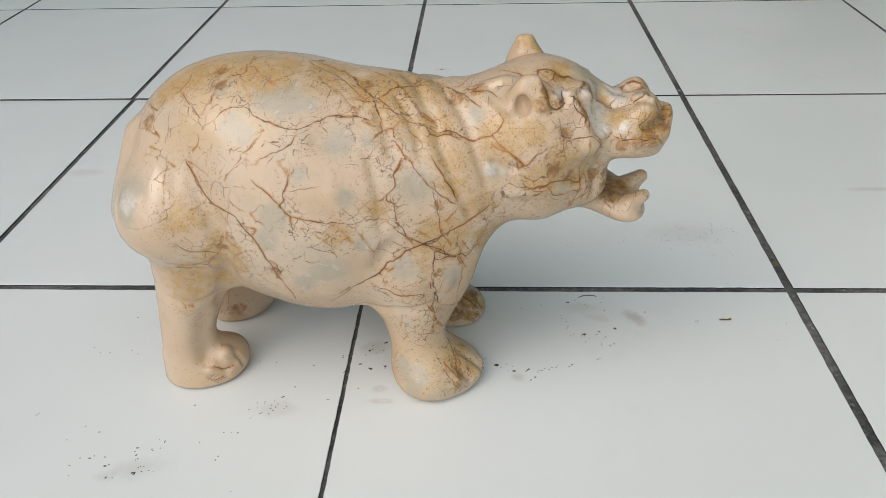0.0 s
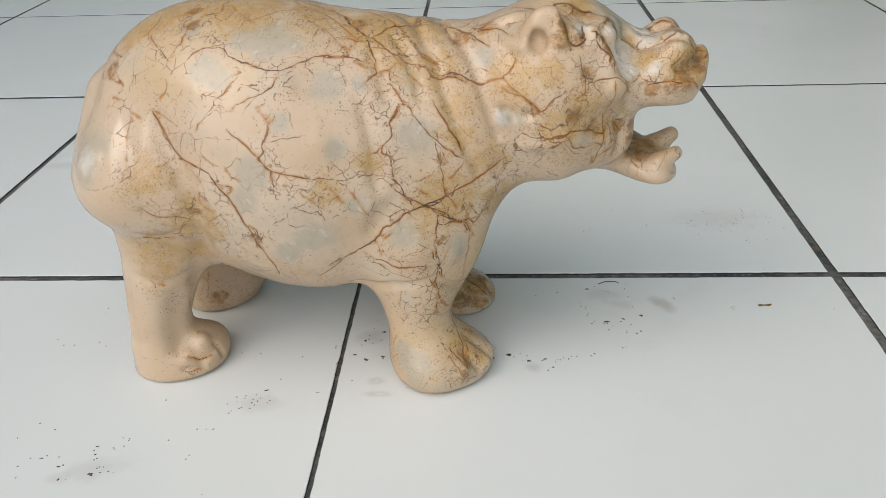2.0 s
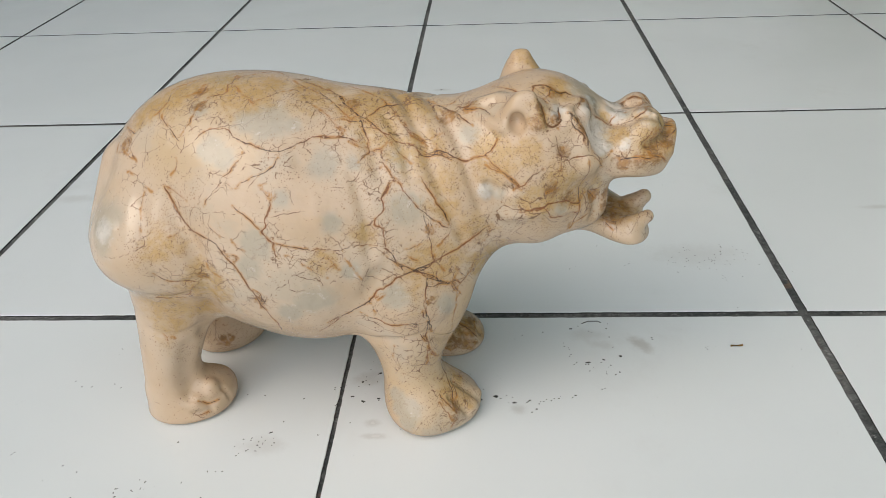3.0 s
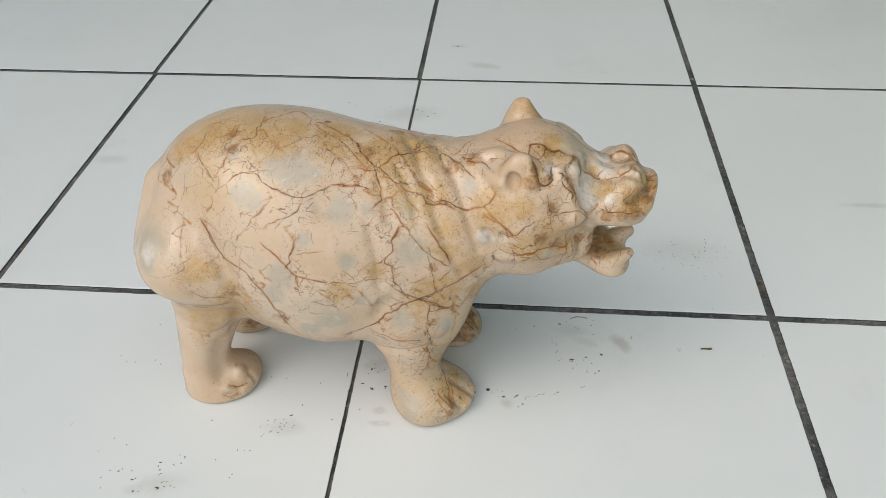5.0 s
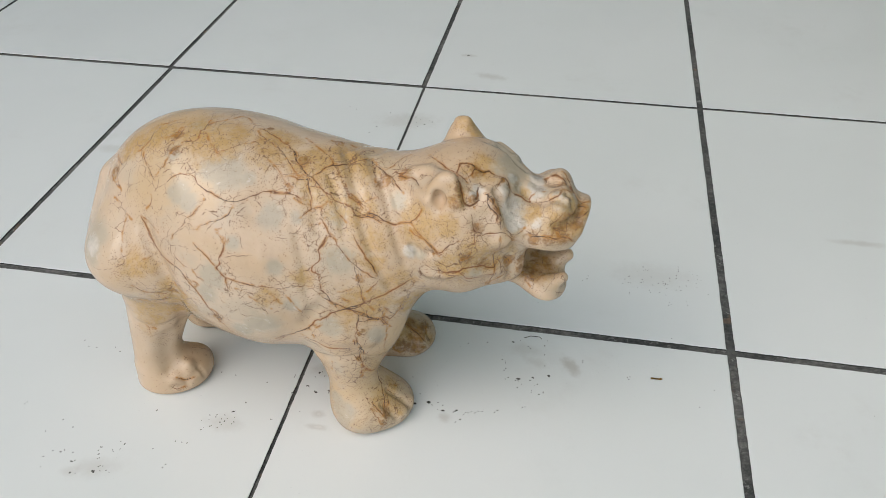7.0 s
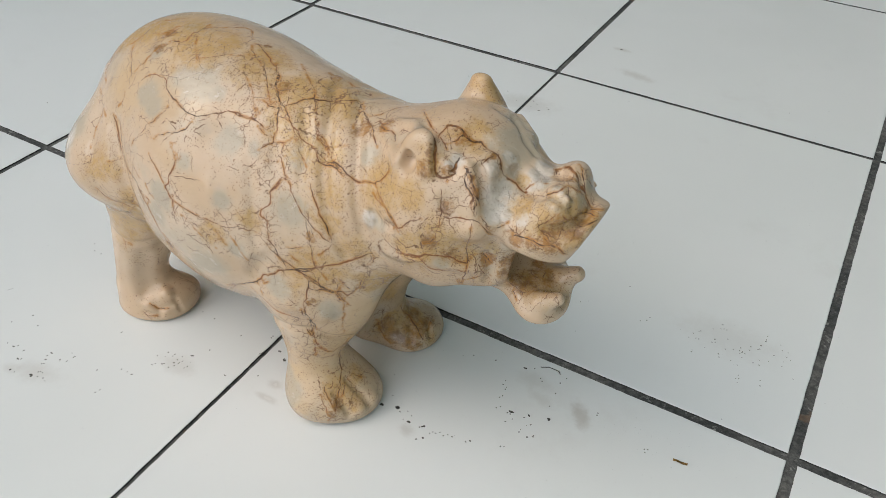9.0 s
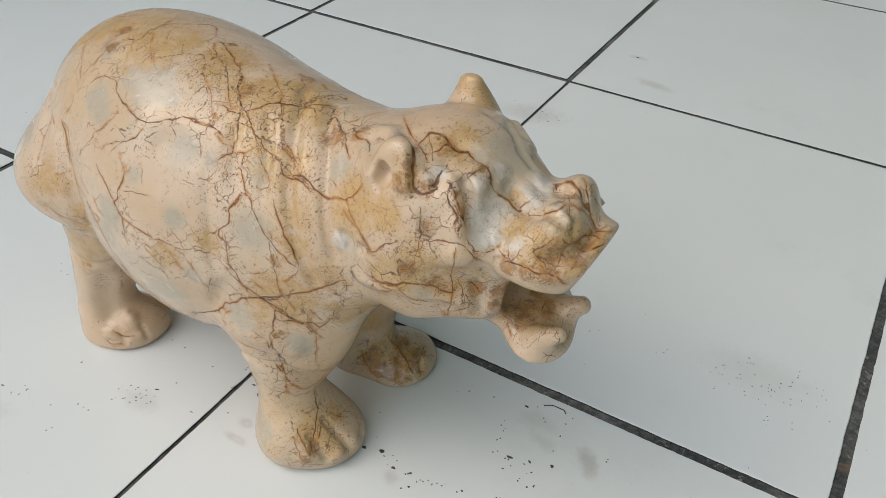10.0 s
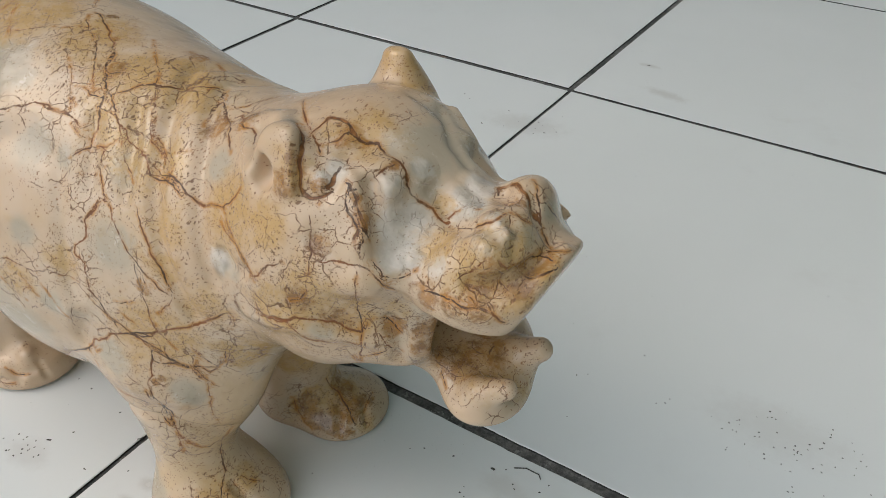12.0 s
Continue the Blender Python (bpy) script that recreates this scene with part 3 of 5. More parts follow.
vein(0.22, (-57, -25, 201), (-58, -28, 199), (-59, -31, 197), (-60, -32, 195), (-62, -33, 194), (-64, -36, 191))
vein(0.2, (-59, -33, 196), (-57, -35, 194))
vein(0.25, (-76, 1, 205), (-76, -5, 205), (-76, -10, 203), (-76, -13, 202), (-78, -16, 200), (-80, -18, 198), (-83, -19, 197))
vein(0.2, (-60, 4, 209), (-64, 2, 208), (-69, 0, 207), (-74, 1, 206), (-76, -1, 205))
vein(0.25, (-78, -21, 197), (-76, -25, 196), (-71, -31, 193), (-67, -36, 190), (-64, -38, 189))
vein(0.25, (-103, -7, 189), (-104, -7, 188), (-105, -8, 187), (-105, -12, 185), (-108, -13, 181), (-110, -15, 178), (-110, -19, 175))
vein(0.25, (-102, -14, 187), (-98, -21, 186), (-99, -23, 183), (-98, -27, 181), (-95, -31, 178), (-92, -35, 176))
vein(0.25, (-110, -19, 175), (-102, -26, 177), (-96, -32, 177), (-92, -35, 176))
vein(0.25, (-104, -10, 186), (-95, -23, 187), (-92, -21, 190))
vein(0.2, (-66, -44, 181), (-65, -46, 179), (-66, -47, 176), (-69, -48, 173))
vein(0.22, (-27, -49, 186), (-28, -51, 184), (-32, -53, 180), (-35, -55, 177), (-39, -56, 175), (-41, -57, 171), (-43, -58, 169), (-45, -59, 167), (-48, -59, 164), (-50, -60, 161))
vein(0.2, (-41, -57, 172), (-36, -57, 173), (-32, -59, 170))
vein(0.22, (-8, -51, 184), (-10, -54, 180), (-14, -56, 178), (-21, -57, 176), (-24, -58, 175), (-27, -58, 174), (-30, -59, 172), (-31, -60, 170))
vein(0.35, (-8, 2, 208), (-4, 3, 208), (1, 0, 207), (6, -2, 206), (11, -6, 205), (16, -8, 204), (20, -11, 203), (22, -16, 202), (26, -21, 200), (29, -23, 199), (32, -26, 197), (36, -28, 196), (39, -30, 194), (43, -33, 192), (46, -34, 190), (50, -35, 188), (52, -36, 186), (55, -36, 185), (59, -37, 184), (62, -38, 184), (65, -40, 181), (67, -41, 179), (70, -40, 178), (74, -40, 179), (78, -41, 179), (82, -42, 177))
vein(0.25, (-7, 0, 208), (-3, -5, 207), (2, -8, 206), (7, -10, 205), (13, -14, 203), (18, -19, 201), (23, -24, 199), (26, -27, 197), (29, -29, 196))
vein(0.25, (12, -10, 204), (17, -10, 203), (22, -13, 202), (25, -19, 201), (28, -24, 198), (31, -25, 198), (34, -28, 196))
vein(0.35, (22, -30, 196), (26, -30, 196), (28, -31, 195), (33, -30, 195))
vein(0.25, (28, -29, 196), (31, -27, 197))
vein(0.35, (32, -27, 197), (34, -30, 195), (35, -33, 192), (37, -36, 189), (38, -38, 187), (38, -41, 184), (39, -43, 182), (37, -45, 182), (35, -47, 181), (33, -48, 179))
vein(0.28, (39, -43, 182), (42, -41, 183), (45, -41, 184), (47, -40, 185), (48, -38, 186))
vein(0.28, (46, -41, 184), (45, -43, 181), (46, -46, 178), (47, -47, 176), (50, -49, 173), (51, -50, 171), (53, -51, 170))
vein(0.25, (46, -46, 178), (44, -47, 175), (41, -49, 175), (37, -50, 175))
vein(0.2, (46, -46, 178), (48, -45, 179))
vein(0.15, (39, -43, 182), (42, -44, 180), (46, -45, 178))
vein(0.35, (37, -26, 196), (40, -24, 197), (43, -20, 198), (47, -17, 198), (51, -16, 198), (56, -11, 197), (59, -10, 198), (63, -8, 198), (68, -2, 196))
vein(0.3, (56, -11, 197), (58, -13, 196), (57, -16, 195))
vein(0.25, (68, -2, 196), (71, -8, 195), (73, -14, 194), (75, -18, 193))
vein(0.25, (71, -6, 196), (74, -11, 196), (78, -15, 195), (81, -18, 194))
vein(0.25, (52, -22, 196), (55, -27, 193), (58, -31, 190), (61, -33, 187), (66, -34, 184), (71, -37, 182), (75, -40, 180))
vein(0.2, (34, -33, 193), (39, -33, 192), (43, -33, 191))
vein(0.25, (43, -32, 192), (47, -35, 189), (50, -37, 186), (53, -40, 183), (56, -42, 180), (58, -43, 178), (61, -44, 176))
vein(0.2, (71, -34, 186), (75, -32, 187), (78, -30, 188))
vein(0.18, (18, -32, 196), (23, -36, 193), (26, -38, 190))
vein(0.18, (28, -41, 188), (32, -42, 186), (36, -42, 185))
vein(0.4, (-74, -48, 168), (-73, -49, 165), (-71, -50, 162), (-69, -52, 158), (-68, -53, 156), (-65, -55, 152), (-63, -57, 149), (-60, -59, 146), (-57, -61, 145), (-52, -64, 144), (-48, -65, 142), (-45, -66, 140), (-43, -67, 137), (-42, -68, 135), (-39, -68, 132), (-36, -69, 129), (-34, -70, 124), (-33, -70, 121), (-31, -70, 117), (-29, -70, 112), (-27, -69, 107), (-26, -68, 102), (-24, -67, 97), (-22, -64, 91), (-20, -62, 85), (-20, -56, 75))
vein(1, (-70, -51, 160), (-68, -53, 156), (-66, -55, 153))
vein(0.7, (-66, -55, 153), (-63, -57, 149), (-59, -60, 146))
vein(0.22, (-74, -49, 168), (-70, -50, 166), (-66, -52, 164), (-60, -56, 162))
vein(0.25, (-40, -68, 135), (-36, -69, 135), (-33, -70, 134), (-36, -69, 131))
vein(0.3, (-33, -63, 162), (-30, -64, 160), (-27, -66, 158), (-24, -67, 156), (-22, -68, 154), (-19, -69, 151), (-18, -70, 148))
vein(0.4, (-12, -64, 165), (-13, -65, 162), (-14, -67, 158), (-16, -68, 155), (-15, -68, 153), (-17, -69, 151), (-18, -69, 149), (-16, -70, 147), (-14, -71, 145), (-12, -71, 144), (-13, -71, 141), (-12, -72, 137), (-10, -72, 135))
vein(0.8, (-13, -65, 162), (-13, -66, 160), (-14, -67, 158))
vein(0.2, (-13, -62, 168), (-12, -64, 165), (-9, -63, 167), (-9, -62, 169))
vein(0.2, (-18, -61, 170), (-15, -62, 169), (-13, -63, 166))
vein(0.2, (-18, -60, 172), (-14, -59, 174))
vein(0.25, (-14, -68, 153), (-12, -69, 151), (-11, -70, 148), (-13, -71, 145))
vein(0.25, (-12, -71, 144), (-7, -71, 142), (-1, -71, 141), (4, -71, 140), (7, -71, 139), (12, -70, 139), (16, -69, 138), (22, -68, 137), (26, -67, 138), (29, -66, 139), (34, -65, 138), (39, -63, 137), (44, -63, 136), (45, -63, 135))
vein(0.15, (-99, -35, 170), (-92, -40, 169), (-87, -45, 166), (-81, -49, 164))
vein(0.15, (-85, -46, 164), (-87, -47, 160), (-89, -51, 154), (-88, -56, 148), (-88, -60, 142))
vein(0.15, (-49, -63, 152), (-47, -64, 149), (-45, -65, 147), (-42, -66, 145))
vein(0.15, (-44, -64, 154), (-41, -65, 150))
vein(0.2, (-75, -62, 140), (-73, -61, 142), (-69, -60, 143))
vein(0.3, (-84, -65, 122), (-81, -64, 118), (-77, -64, 116), (-71, -62, 115), (-64, -61, 114), (-61, -59, 112))
vein(0.15, (-54, -62, 126), (-54, -62, 121), (-48, -65, 120), (-45, -66, 120))
vein(0.2, (-35, -68, 144), (-33, -69, 140), (-28, -70, 138))
vein(0.35, (52, -51, 170), (55, -51, 168), (57, -53, 164), (61, -54, 159), (64, -55, 155), (68, -55, 152), (72, -55, 148), (76, -55, 145), (81, -54, 141))
vein(0.38, (52, -51, 169), (50, -52, 168), (49, -53, 166), (47, -55, 164), (45, -56, 162), (46, -57, 160), (46, -58, 156), (45, -59, 154), (42, -60, 152), (41, -61, 148), (44, -61, 147), (45, -61, 145), (45, -62, 141), (46, -62, 137), (46, -62, 135), (49, -62, 131), (51, -62, 126), (54, -61, 123), (57, -60, 121), (61, -60, 118))
vein(0.8, (48, -54, 164), (46, -55, 163), (45, -56, 161))
vein(0.3, (65, -47, 172), (67, -49, 169), (69, -51, 166), (72, -52, 161), (75, -53, 156), (77, -53, 152), (79, -53, 148), (81, -53, 142))
vein(0.33, (67, -56, 151), (68, -56, 147), (69, -57, 142), (70, -57, 136), (70, -57, 131), (71, -57, 125), (72, -56, 123), (69, -57, 120), (66, -58, 118), (62, -59, 118))
vein(0.3, (81, -54, 140), (79, -55, 137), (76, -55, 134), (74, -56, 132))
vein(0.2, (68, -57, 139), (65, -58, 135), (60, -59, 133), (56, -61, 132), (53, -61, 130))
vein(0.2, (46, -62, 135), (50, -62, 133), (54, -61, 131), (58, -60, 128), (63, -59, 124))
vein(0.35, (97, -48, 136), (91, -50, 132), (86, -52, 129), (81, -54, 126), (77, -55, 125), (74, -56, 123), (70, -57, 121))
vein(0.25, (70, -56, 148), (71, -56, 145), (70, -57, 141))
vein(0.25, (73, -56, 144), (68, -57, 139))
vein(0.15, (-8, -72, 137), (-2, -72, 135), (2, -72, 131), (6, -72, 128), (9, -72, 125), (14, -71, 121))
vein(0.15, (22, -68, 136), (24, -68, 132), (27, -68, 128), (30, -67, 122), (32, -66, 117))
vein(0.25, (13, -71, 124), (15, -71, 127), (18, -70, 129), (21, -69, 125))
vein(0.25, (15, -70, 133), (17, -70, 131))
vein(0.4, (63, -59, 118), (58, -60, 118), (53, -61, 116), (50, -62, 115), (47, -63, 112), (43, -63, 109), (39, -63, 108), (37, -63, 104), (33, -64, 100), (30, -64, 98), (25, -64, 95), (19, -63, 91), (14, -62, 86), (8, -60, 81), (2, -58, 76))
vein(0.5, (19, -63, 91), (15, -63, 90), (9, -62, 85))
vein(0.4, (61, -60, 118), (65, -58, 116), (68, -57, 114), (71, -56, 112), (77, -53, 106), (81, -51, 104))
vein(0.38, (67, -58, 112), (67, -58, 108), (66, -59, 105), (66, -60, 100), (65, -62, 96), (66, -62, 92), (67, -60, 86), (68, -57, 77), (68, -55, 74))
vein(0.6, (64, -63, 93), (65, -61, 87))
vein(0.35, (67, -58, 107), (71, -57, 106), (74, -55, 107), (80, -52, 105))
vein(0.35, (83, -51, 109), (81, -51, 105), (83, -49, 99), (86, -46, 93))
vein(0.33, (29, -63, 92), (34, -63, 89), (39, -63, 88), (42, -63, 85), (46, -63, 84), (51, -63, 84), (56, -63, 84), (61, -61, 83), (65, -60, 83))
vein(0.2, (71, -57, 127), (73, -56, 122), (76, -54, 115))
vein(0.22, (83, -52, 117), (85, -50, 112), (88, -46, 106), (91, -45, 108), (93, -45, 114), (94, -46, 120))
vein(0.2, (35, -63, 102), (36, -64, 97), (37, -63, 90))
vein(0.2, (39, -64, 102), (45, -64, 106))
vein(0.28, (61, -57, 73), (64, -56, 67), (67, -54, 59), (69, -50, 52))
vein(0.25, (65, -56, 64), (64, -53, 50))
vein(0.25, (46, -60, 67), (45, -59, 63), (44, -58, 57))
vein(0.28, (-94, -56, 99), (-88, -56, 99), (-83, -55, 98), (-77, -55, 98), (-74, -55, 98))
vein(0.28, (-76, -56, 101), (-71, -57, 102), (-67, -59, 107), (-65, -61, 111))
vein(0.25, (-96, -49, 68), (-94, -49, 64), (-94, -50, 60))
vein(0.25, (-94, -49, 66), (-90, -48, 64))
vein(0.4, (-28, -70, 113), (-25, -70, 111), (-24, -69, 107), (-27, -66, 99))
vein(0.35, (-21, -70, 109), (-24, -68, 102))
vein(0.3, (-85, -49, 15), (-80, -48, 12), (-76, -46, 12), (-73, -43, 11))
vein(0.35, (-87, -54, 7), (-82, -52, 7), (-79, -50, 7))
vein(0.25, (49, -16, 199), (50, -20, 197), (54, -24, 195), (58, -28, 192), (60, -31, 189), (64, -32, 186), (68, -34, 184), (74, -37, 183))
vein(0.3, (67, -4, 196), (72, -9, 195), (79, -14, 195), (84, -18, 194), (89, -24, 192), (94, -28, 190))
vein(0.2, (67, -3, 196), (70, -10, 195), (73, -17, 193), (75, -22, 192))
vein(0.3, (50, 10, 198), (54, 9, 196), (63, 1, 198))
vein(0.3, (80, -12, 196), (83, -8, 197), (85, -4, 197), (88, 1, 197), (92, 4, 198))
vein(0.45, (84, -16, 195), (85, -13, 196), (91, -18, 197), (93, -17, 198), (91, -10, 198))
vein(0.45, (88, -17, 195), (94, -21, 197), (98, -21, 197), (101, -23, 197), (103, -27, 196))
vein(0.35, (68, -38, 180), (70, -39, 179), (75, -39, 181), (80, -40, 180), (84, -41, 178), (87, -40, 176), (90, -40, 175), (95, -40, 177), (100, -40, 178), (103, -40, 180), (106, -39, 184), (107, -38, 187))
vein(0.15, (100, -43, 174), (104, -44, 172), (110, -46, 170), (115, -48, 166), (118, -49, 163), (121, -50, 160))
vein(0.35, (55, -51, 168), (52, -51, 169), (50, -51, 169), (49, -53, 167), (47, -54, 164), (45, -56, 162))
vein(0.35, (59, -60, 119), (66, -58, 120), (72, -57, 123), (78, -55, 126), (83, -53, 127), (89, -51, 130), (95, -49, 134), (100, -47, 138), (103, -47, 139))
vein(0.2, (103, -46, 138), (101, -45, 131), (97, -46, 127))
vein(0.3, (45, -63, 131), (49, -62, 127), (53, -61, 122), (55, -61, 119))
vein(0.33, (61, -60, 119), (65, -59, 116), (67, -58, 113), (71, -57, 110), (74, -55, 108), (79, -52, 106), (83, -50, 105), (85, -48, 102), (88, -46, 105), (91, -46, 111))
vein(0.28, (79, -52, 106), (81, -50, 100), (84, -47, 96))
vein(0.25, (84, -52, 118), (84, -50, 114), (87, -47, 107))
vein(0.3, (67, -61, 89), (64, -55, 70), (66, -53, 56), (69, -50, 51), (71, -46, 49), (73, -43, 51), (76, -39, 53), (78, -37, 58))
vein(0.2, (65, -55, 61), (63, -54, 48))
vein(0.2, (84, -49, 100), (82, -48, 86), (80, -47, 76), (79, -44, 66))
vein(0.35, (73, -41, 49), (71, -41, 38), (74, -43, 32), (76, -48, 28), (78, -53, 22), (80, -58, 18), (81, -62, 13), (77, -64, 7))
vein(0.3, (69, -56, 29), (72, -58, 25), (75, -59, 22), (79, -60, 17))
vein(0.3, (70, -60, 24), (75, -63, 18), (78, -64, 13))
vein(0.3, (78, -46, 26), (81, -53, 21))
vein(0.3, (77, -40, 29), (81, -37, 25), (84, -33, 21))
vein(0.3, (77, -43, 27), (82, -43, 21))
vein(0.5, (72, 28, 29), (77, 31, 19), (85, 28, 15), (92, 25, 9))
vein(0.3, (64, 11, 25), (66, 12, 16), (70, 12, 10), (74, 12, 7))
vein(0.35, (88, 44, 14), (91, 33, 11))
vein(0.3, (105, -3, 203), (112, -11, 205), (116, -15, 205), (119, -18, 204), (124, -22, 205), (127, -24, 205))
vein(0.6, (127, -24, 205), (130, -26, 204), (133, -28, 203))
vein(0.5, (126, -24, 205), (126, -21, 206), (126, -18, 206), (126, -16, 207), (128, -15, 207), (130, -15, 208), (133, -15, 207), (134, -15, 207), (137, -16, 205), (139, -17, 204), (141, -16, 203), (144, -14, 203), (147, -15, 202), (149, -16, 201), (152, -16, 201), (153, -16, 200), (155, -17, 199), (156, -17, 197), (157, -18, 195), (158, -18, 192))
vein(0.9, (135, -16, 207), (137, -17, 205), (140, -17, 204))
vein(0.35, (132, -25, 204), (134, -23, 204), (135, -20, 205), (136, -18, 206), (138, -18, 205))
vein(0.4, (158, -18, 192), (160, -17, 190), (162, -16, 189), (164, -15, 187), (167, -15, 185), (169, -15, 183), (171, -16, 183))
vein(0.33, (171, -16, 183), (175, -16, 184), (180, -18, 187), (182, -18, 188), (184, -18, 191), (187, -17, 192), (188, -14, 193), (189, -11, 193))
vein(0.3, (171, -15, 183), (169, -13, 184), (170, -11, 185), (172, -11, 187), (173, -10, 188), (175, -9, 189), (178, -10, 189))
vein(0.5, (149, -24, 197), (150, -22, 199), (152, -20, 200), (153, -18, 200))
# not a vein of the stone: shade in the ear's crease, painted dark brown
vein(0.7, (117, -20, 204), (123, -25, 204), (128, -30, 204), (130, -34, 202), (131, -36, 198), (132, -37, 195), (134, -37, 193), (136, -37, 192), (138, -36, 192), (140, -34, 193), (141, -33, 194))
vein(0.8, (139, -27, 199), (139, -29, 198), (140, -32, 196), (138, -34, 195))
vein(0.5, (143, -30, 197), (146, -31, 198), (147, -31, 196), (149, -32, 194), (150, -33, 192), (152, -34, 190), (153, -35, 188), (155, -35, 185), (155, -35, 183))
vein(0.9, (148, -31, 196), (149, -32, 194), (149, -33, 192))
vein(0.4, (145, -31, 197), (146, -33, 194), (147, -34, 192), (148, -35, 190), (151, -36, 188), (152, -36, 187), (152, -38, 185), (153, -39, 183), (154, -39, 181), (155, -39, 179))
vein(0.4, (153, -36, 187), (155, -37, 184), (155, -39, 183), (155, -39, 181))
vein(0.3, (145, -35, 192), (141, -36, 192), (139, -36, 192), (139, -38, 190))
vein(0.33, (141, -45, 176), (145, -43, 176), (149, -42, 177), (152, -41, 177), (156, -40, 177), (158, -39, 176), (160, -39, 174), (162, -37, 170), (163, -33, 167))
vein(0.25, (157, -37, 178), (159, -37, 176), (161, -37, 174), (163, -35, 173), (165, -34, 173), (167, -32, 174), (169, -30, 175))
vein(0.3, (137, -40, 189), (138, -41, 185), (139, -43, 181), (140, -45, 176), (140, -46, 173), (139, -46, 168), (138, -46, 164), (136, -47, 160), (133, -48, 159))
vein(0.3, (155, -40, 179), (155, -41, 176), (155, -43, 173), (155, -42, 168), (151, -37, 157), (151, -36, 152), (152, -37, 147), (152, -38, 142), (147, -33, 129))
vein(0.4, (118, -49, 154), (119, -49, 151), (122, -50, 150), (126, -50, 150), (130, -50, 151), (133, -49, 152), (135, -47, 152), (138, -45, 152), (141, -43, 151), (144, -41, 151), (146, -40, 150), (148, -39, 148), (150, -38, 147), (152, -36, 148), (153, -35, 151))
vein(0.8, (119, -50, 149), (123, -50, 150), (127, -50, 151), (131, -50, 151))
vein(0.4, (131, -50, 151), (133, -49, 149), (135, -48, 146), (136, -46, 143), (138, -44, 142), (142, -42, 142), (147, -40, 143), (149, -39, 143), (151, -36, 140))
vein(0.3, (146, -39, 140), (146, -37, 135), (147, -35, 131), (146, -32, 127))
vein(0.3, (150, -35, 134), (153, -34, 135), (156, -33, 138), (159, -32, 140))
vein(0.3, (155, -34, 152), (157, -31, 151), (159, -29, 149), (160, -29, 147), (162, -28, 145))
vein(0.3, (156, -34, 147), (158, -33, 143), (159, -31, 139), (161, -28, 137))
vein(0.33, (115, -47, 161), (121, -49, 165), (123, -49, 168), (126, -48, 170), (129, -48, 172), (131, -47, 173))
vein(0.2, (101, -41, 177), (105, -44, 174), (110, -46, 171), (114, -48, 168), (118, -49, 165), (121, -49, 162))
vein(0.35, (189, -11, 193), (193, -11, 191), (195, -9, 190))
vein(0.35, (182, -3, 189), (188, -10, 193))
vein(0.8, (178, 1, 188), (177, 3, 190), (180, 4, 191), (185, 1, 194), (187, 0, 193), (190, -1, 192), (191, -3, 190), (193, -3, 188), (195, -3, 186))
vein(0.33, (187, 6, 194), (189, 4, 194), (191, 2, 191), (193, 0, 189), (195, -3, 186), (196, -4, 184), (199, -5, 181), (201, -7, 181))
vein(0.25, (193, 3, 190), (195, 4, 187), (196, 6, 184), (197, 7, 181))
vein(0.35, (200, -9, 182), (202, -8, 182), (205, -6, 182), (206, -3, 181))
vein(0.35, (192, -26, 187), (194, -25, 184), (195, -21, 179))
vein(0.35, (190, -28, 186), (188, -29, 183), (185, -29, 180), (183, -31, 178))
vein(0.4, (205, -12, 180), (204, -15, 179), (202, -18, 179), (197, -19, 179))
vein(0.3, (206, -11, 180), (203, -11, 181), (200, -11, 181), (198, -18, 183), (196, -23, 184))
vein(0.3, (173, -33, 171), (177, -33, 172), (181, -34, 173), (187, -34, 172), (192, -32, 172))
vein(0.5, (188, -32, 174), (192, -32, 172), (195, -31, 171), (198, -29, 168))
vein(0.35, (170, -18, 124), (172, -19, 122), (174, -21, 121))
vein(0.3, (193, -18, 133), (194, -18, 131), (193, -19, 128))
vein(0.2, (-23, -23, 205), (-18, -20, 206), (-12, -15, 207), (-7, -13, 207), (-2, -8, 207), (1, -7, 206))
vein(0.15, (7, -23, 202), (14, -26, 199), (18, -31, 196), (22, -34, 194), (26, -36, 192))
vein(0.15, (23, 5, 203), (31, -2, 202), (38, -8, 202), (45, -13, 200), (49, -19, 198), (54, -24, 194), (59, -28, 191))
grey_cloud(9, (-44, -5, 210))
grey_cloud(9, (-54, -26, 201))
grey_cloud(13, (-45, -46, 187))
grey_cloud(20, (-14, -36, 197))
grey_cloud(14, (-28, -71, 128))
grey_cloud(9, (27, -68, 124))
grey_cloud(15, (58, -56, 154))
grey_cloud(9, (20, -66, 151))
grey_cloud(12, (77, -54, 92))
grey_cloud(14, (156, 4, 200))
rust_stain(8, (-56, -12, 207))
rust_stain(7, (-55, -23, 203))
rust_stain(6, (-58, -60, 117))
rust_stain(7, (70, -57, 143))
rust_stain(7, (-26, -69, 106))
ochre_stain(16, (-72, -63, 137))
ochre_stain(20, (-90, -50, 78))
ochre_stain(18, (-68, -46, 87))
grey_cloud(20, (-110, -50, 148))
grey_cloud(15, (-112, -57, 139))
grey_cloud(15, (-23, -70, 143))
grey_cloud(18, (5, -70, 107))
grey_cloud(11, (-10, -68, 97))
grey_cloud(14, (52, -65, 22))
grey_cloud(12, (46, -62, 21))
grey_cloud(10, (50, -66, 13))
grey_cloud(11, (-125, -35, 134))
grey_cloud(10, (46, -60, 25))
grey_cloud(9, (43, -57, 27))
grey_cloud(15, (16, -52, 179))
grey_cloud(8, (19, -66, 153))
grey_cloud(9, (-7, -64, 166))
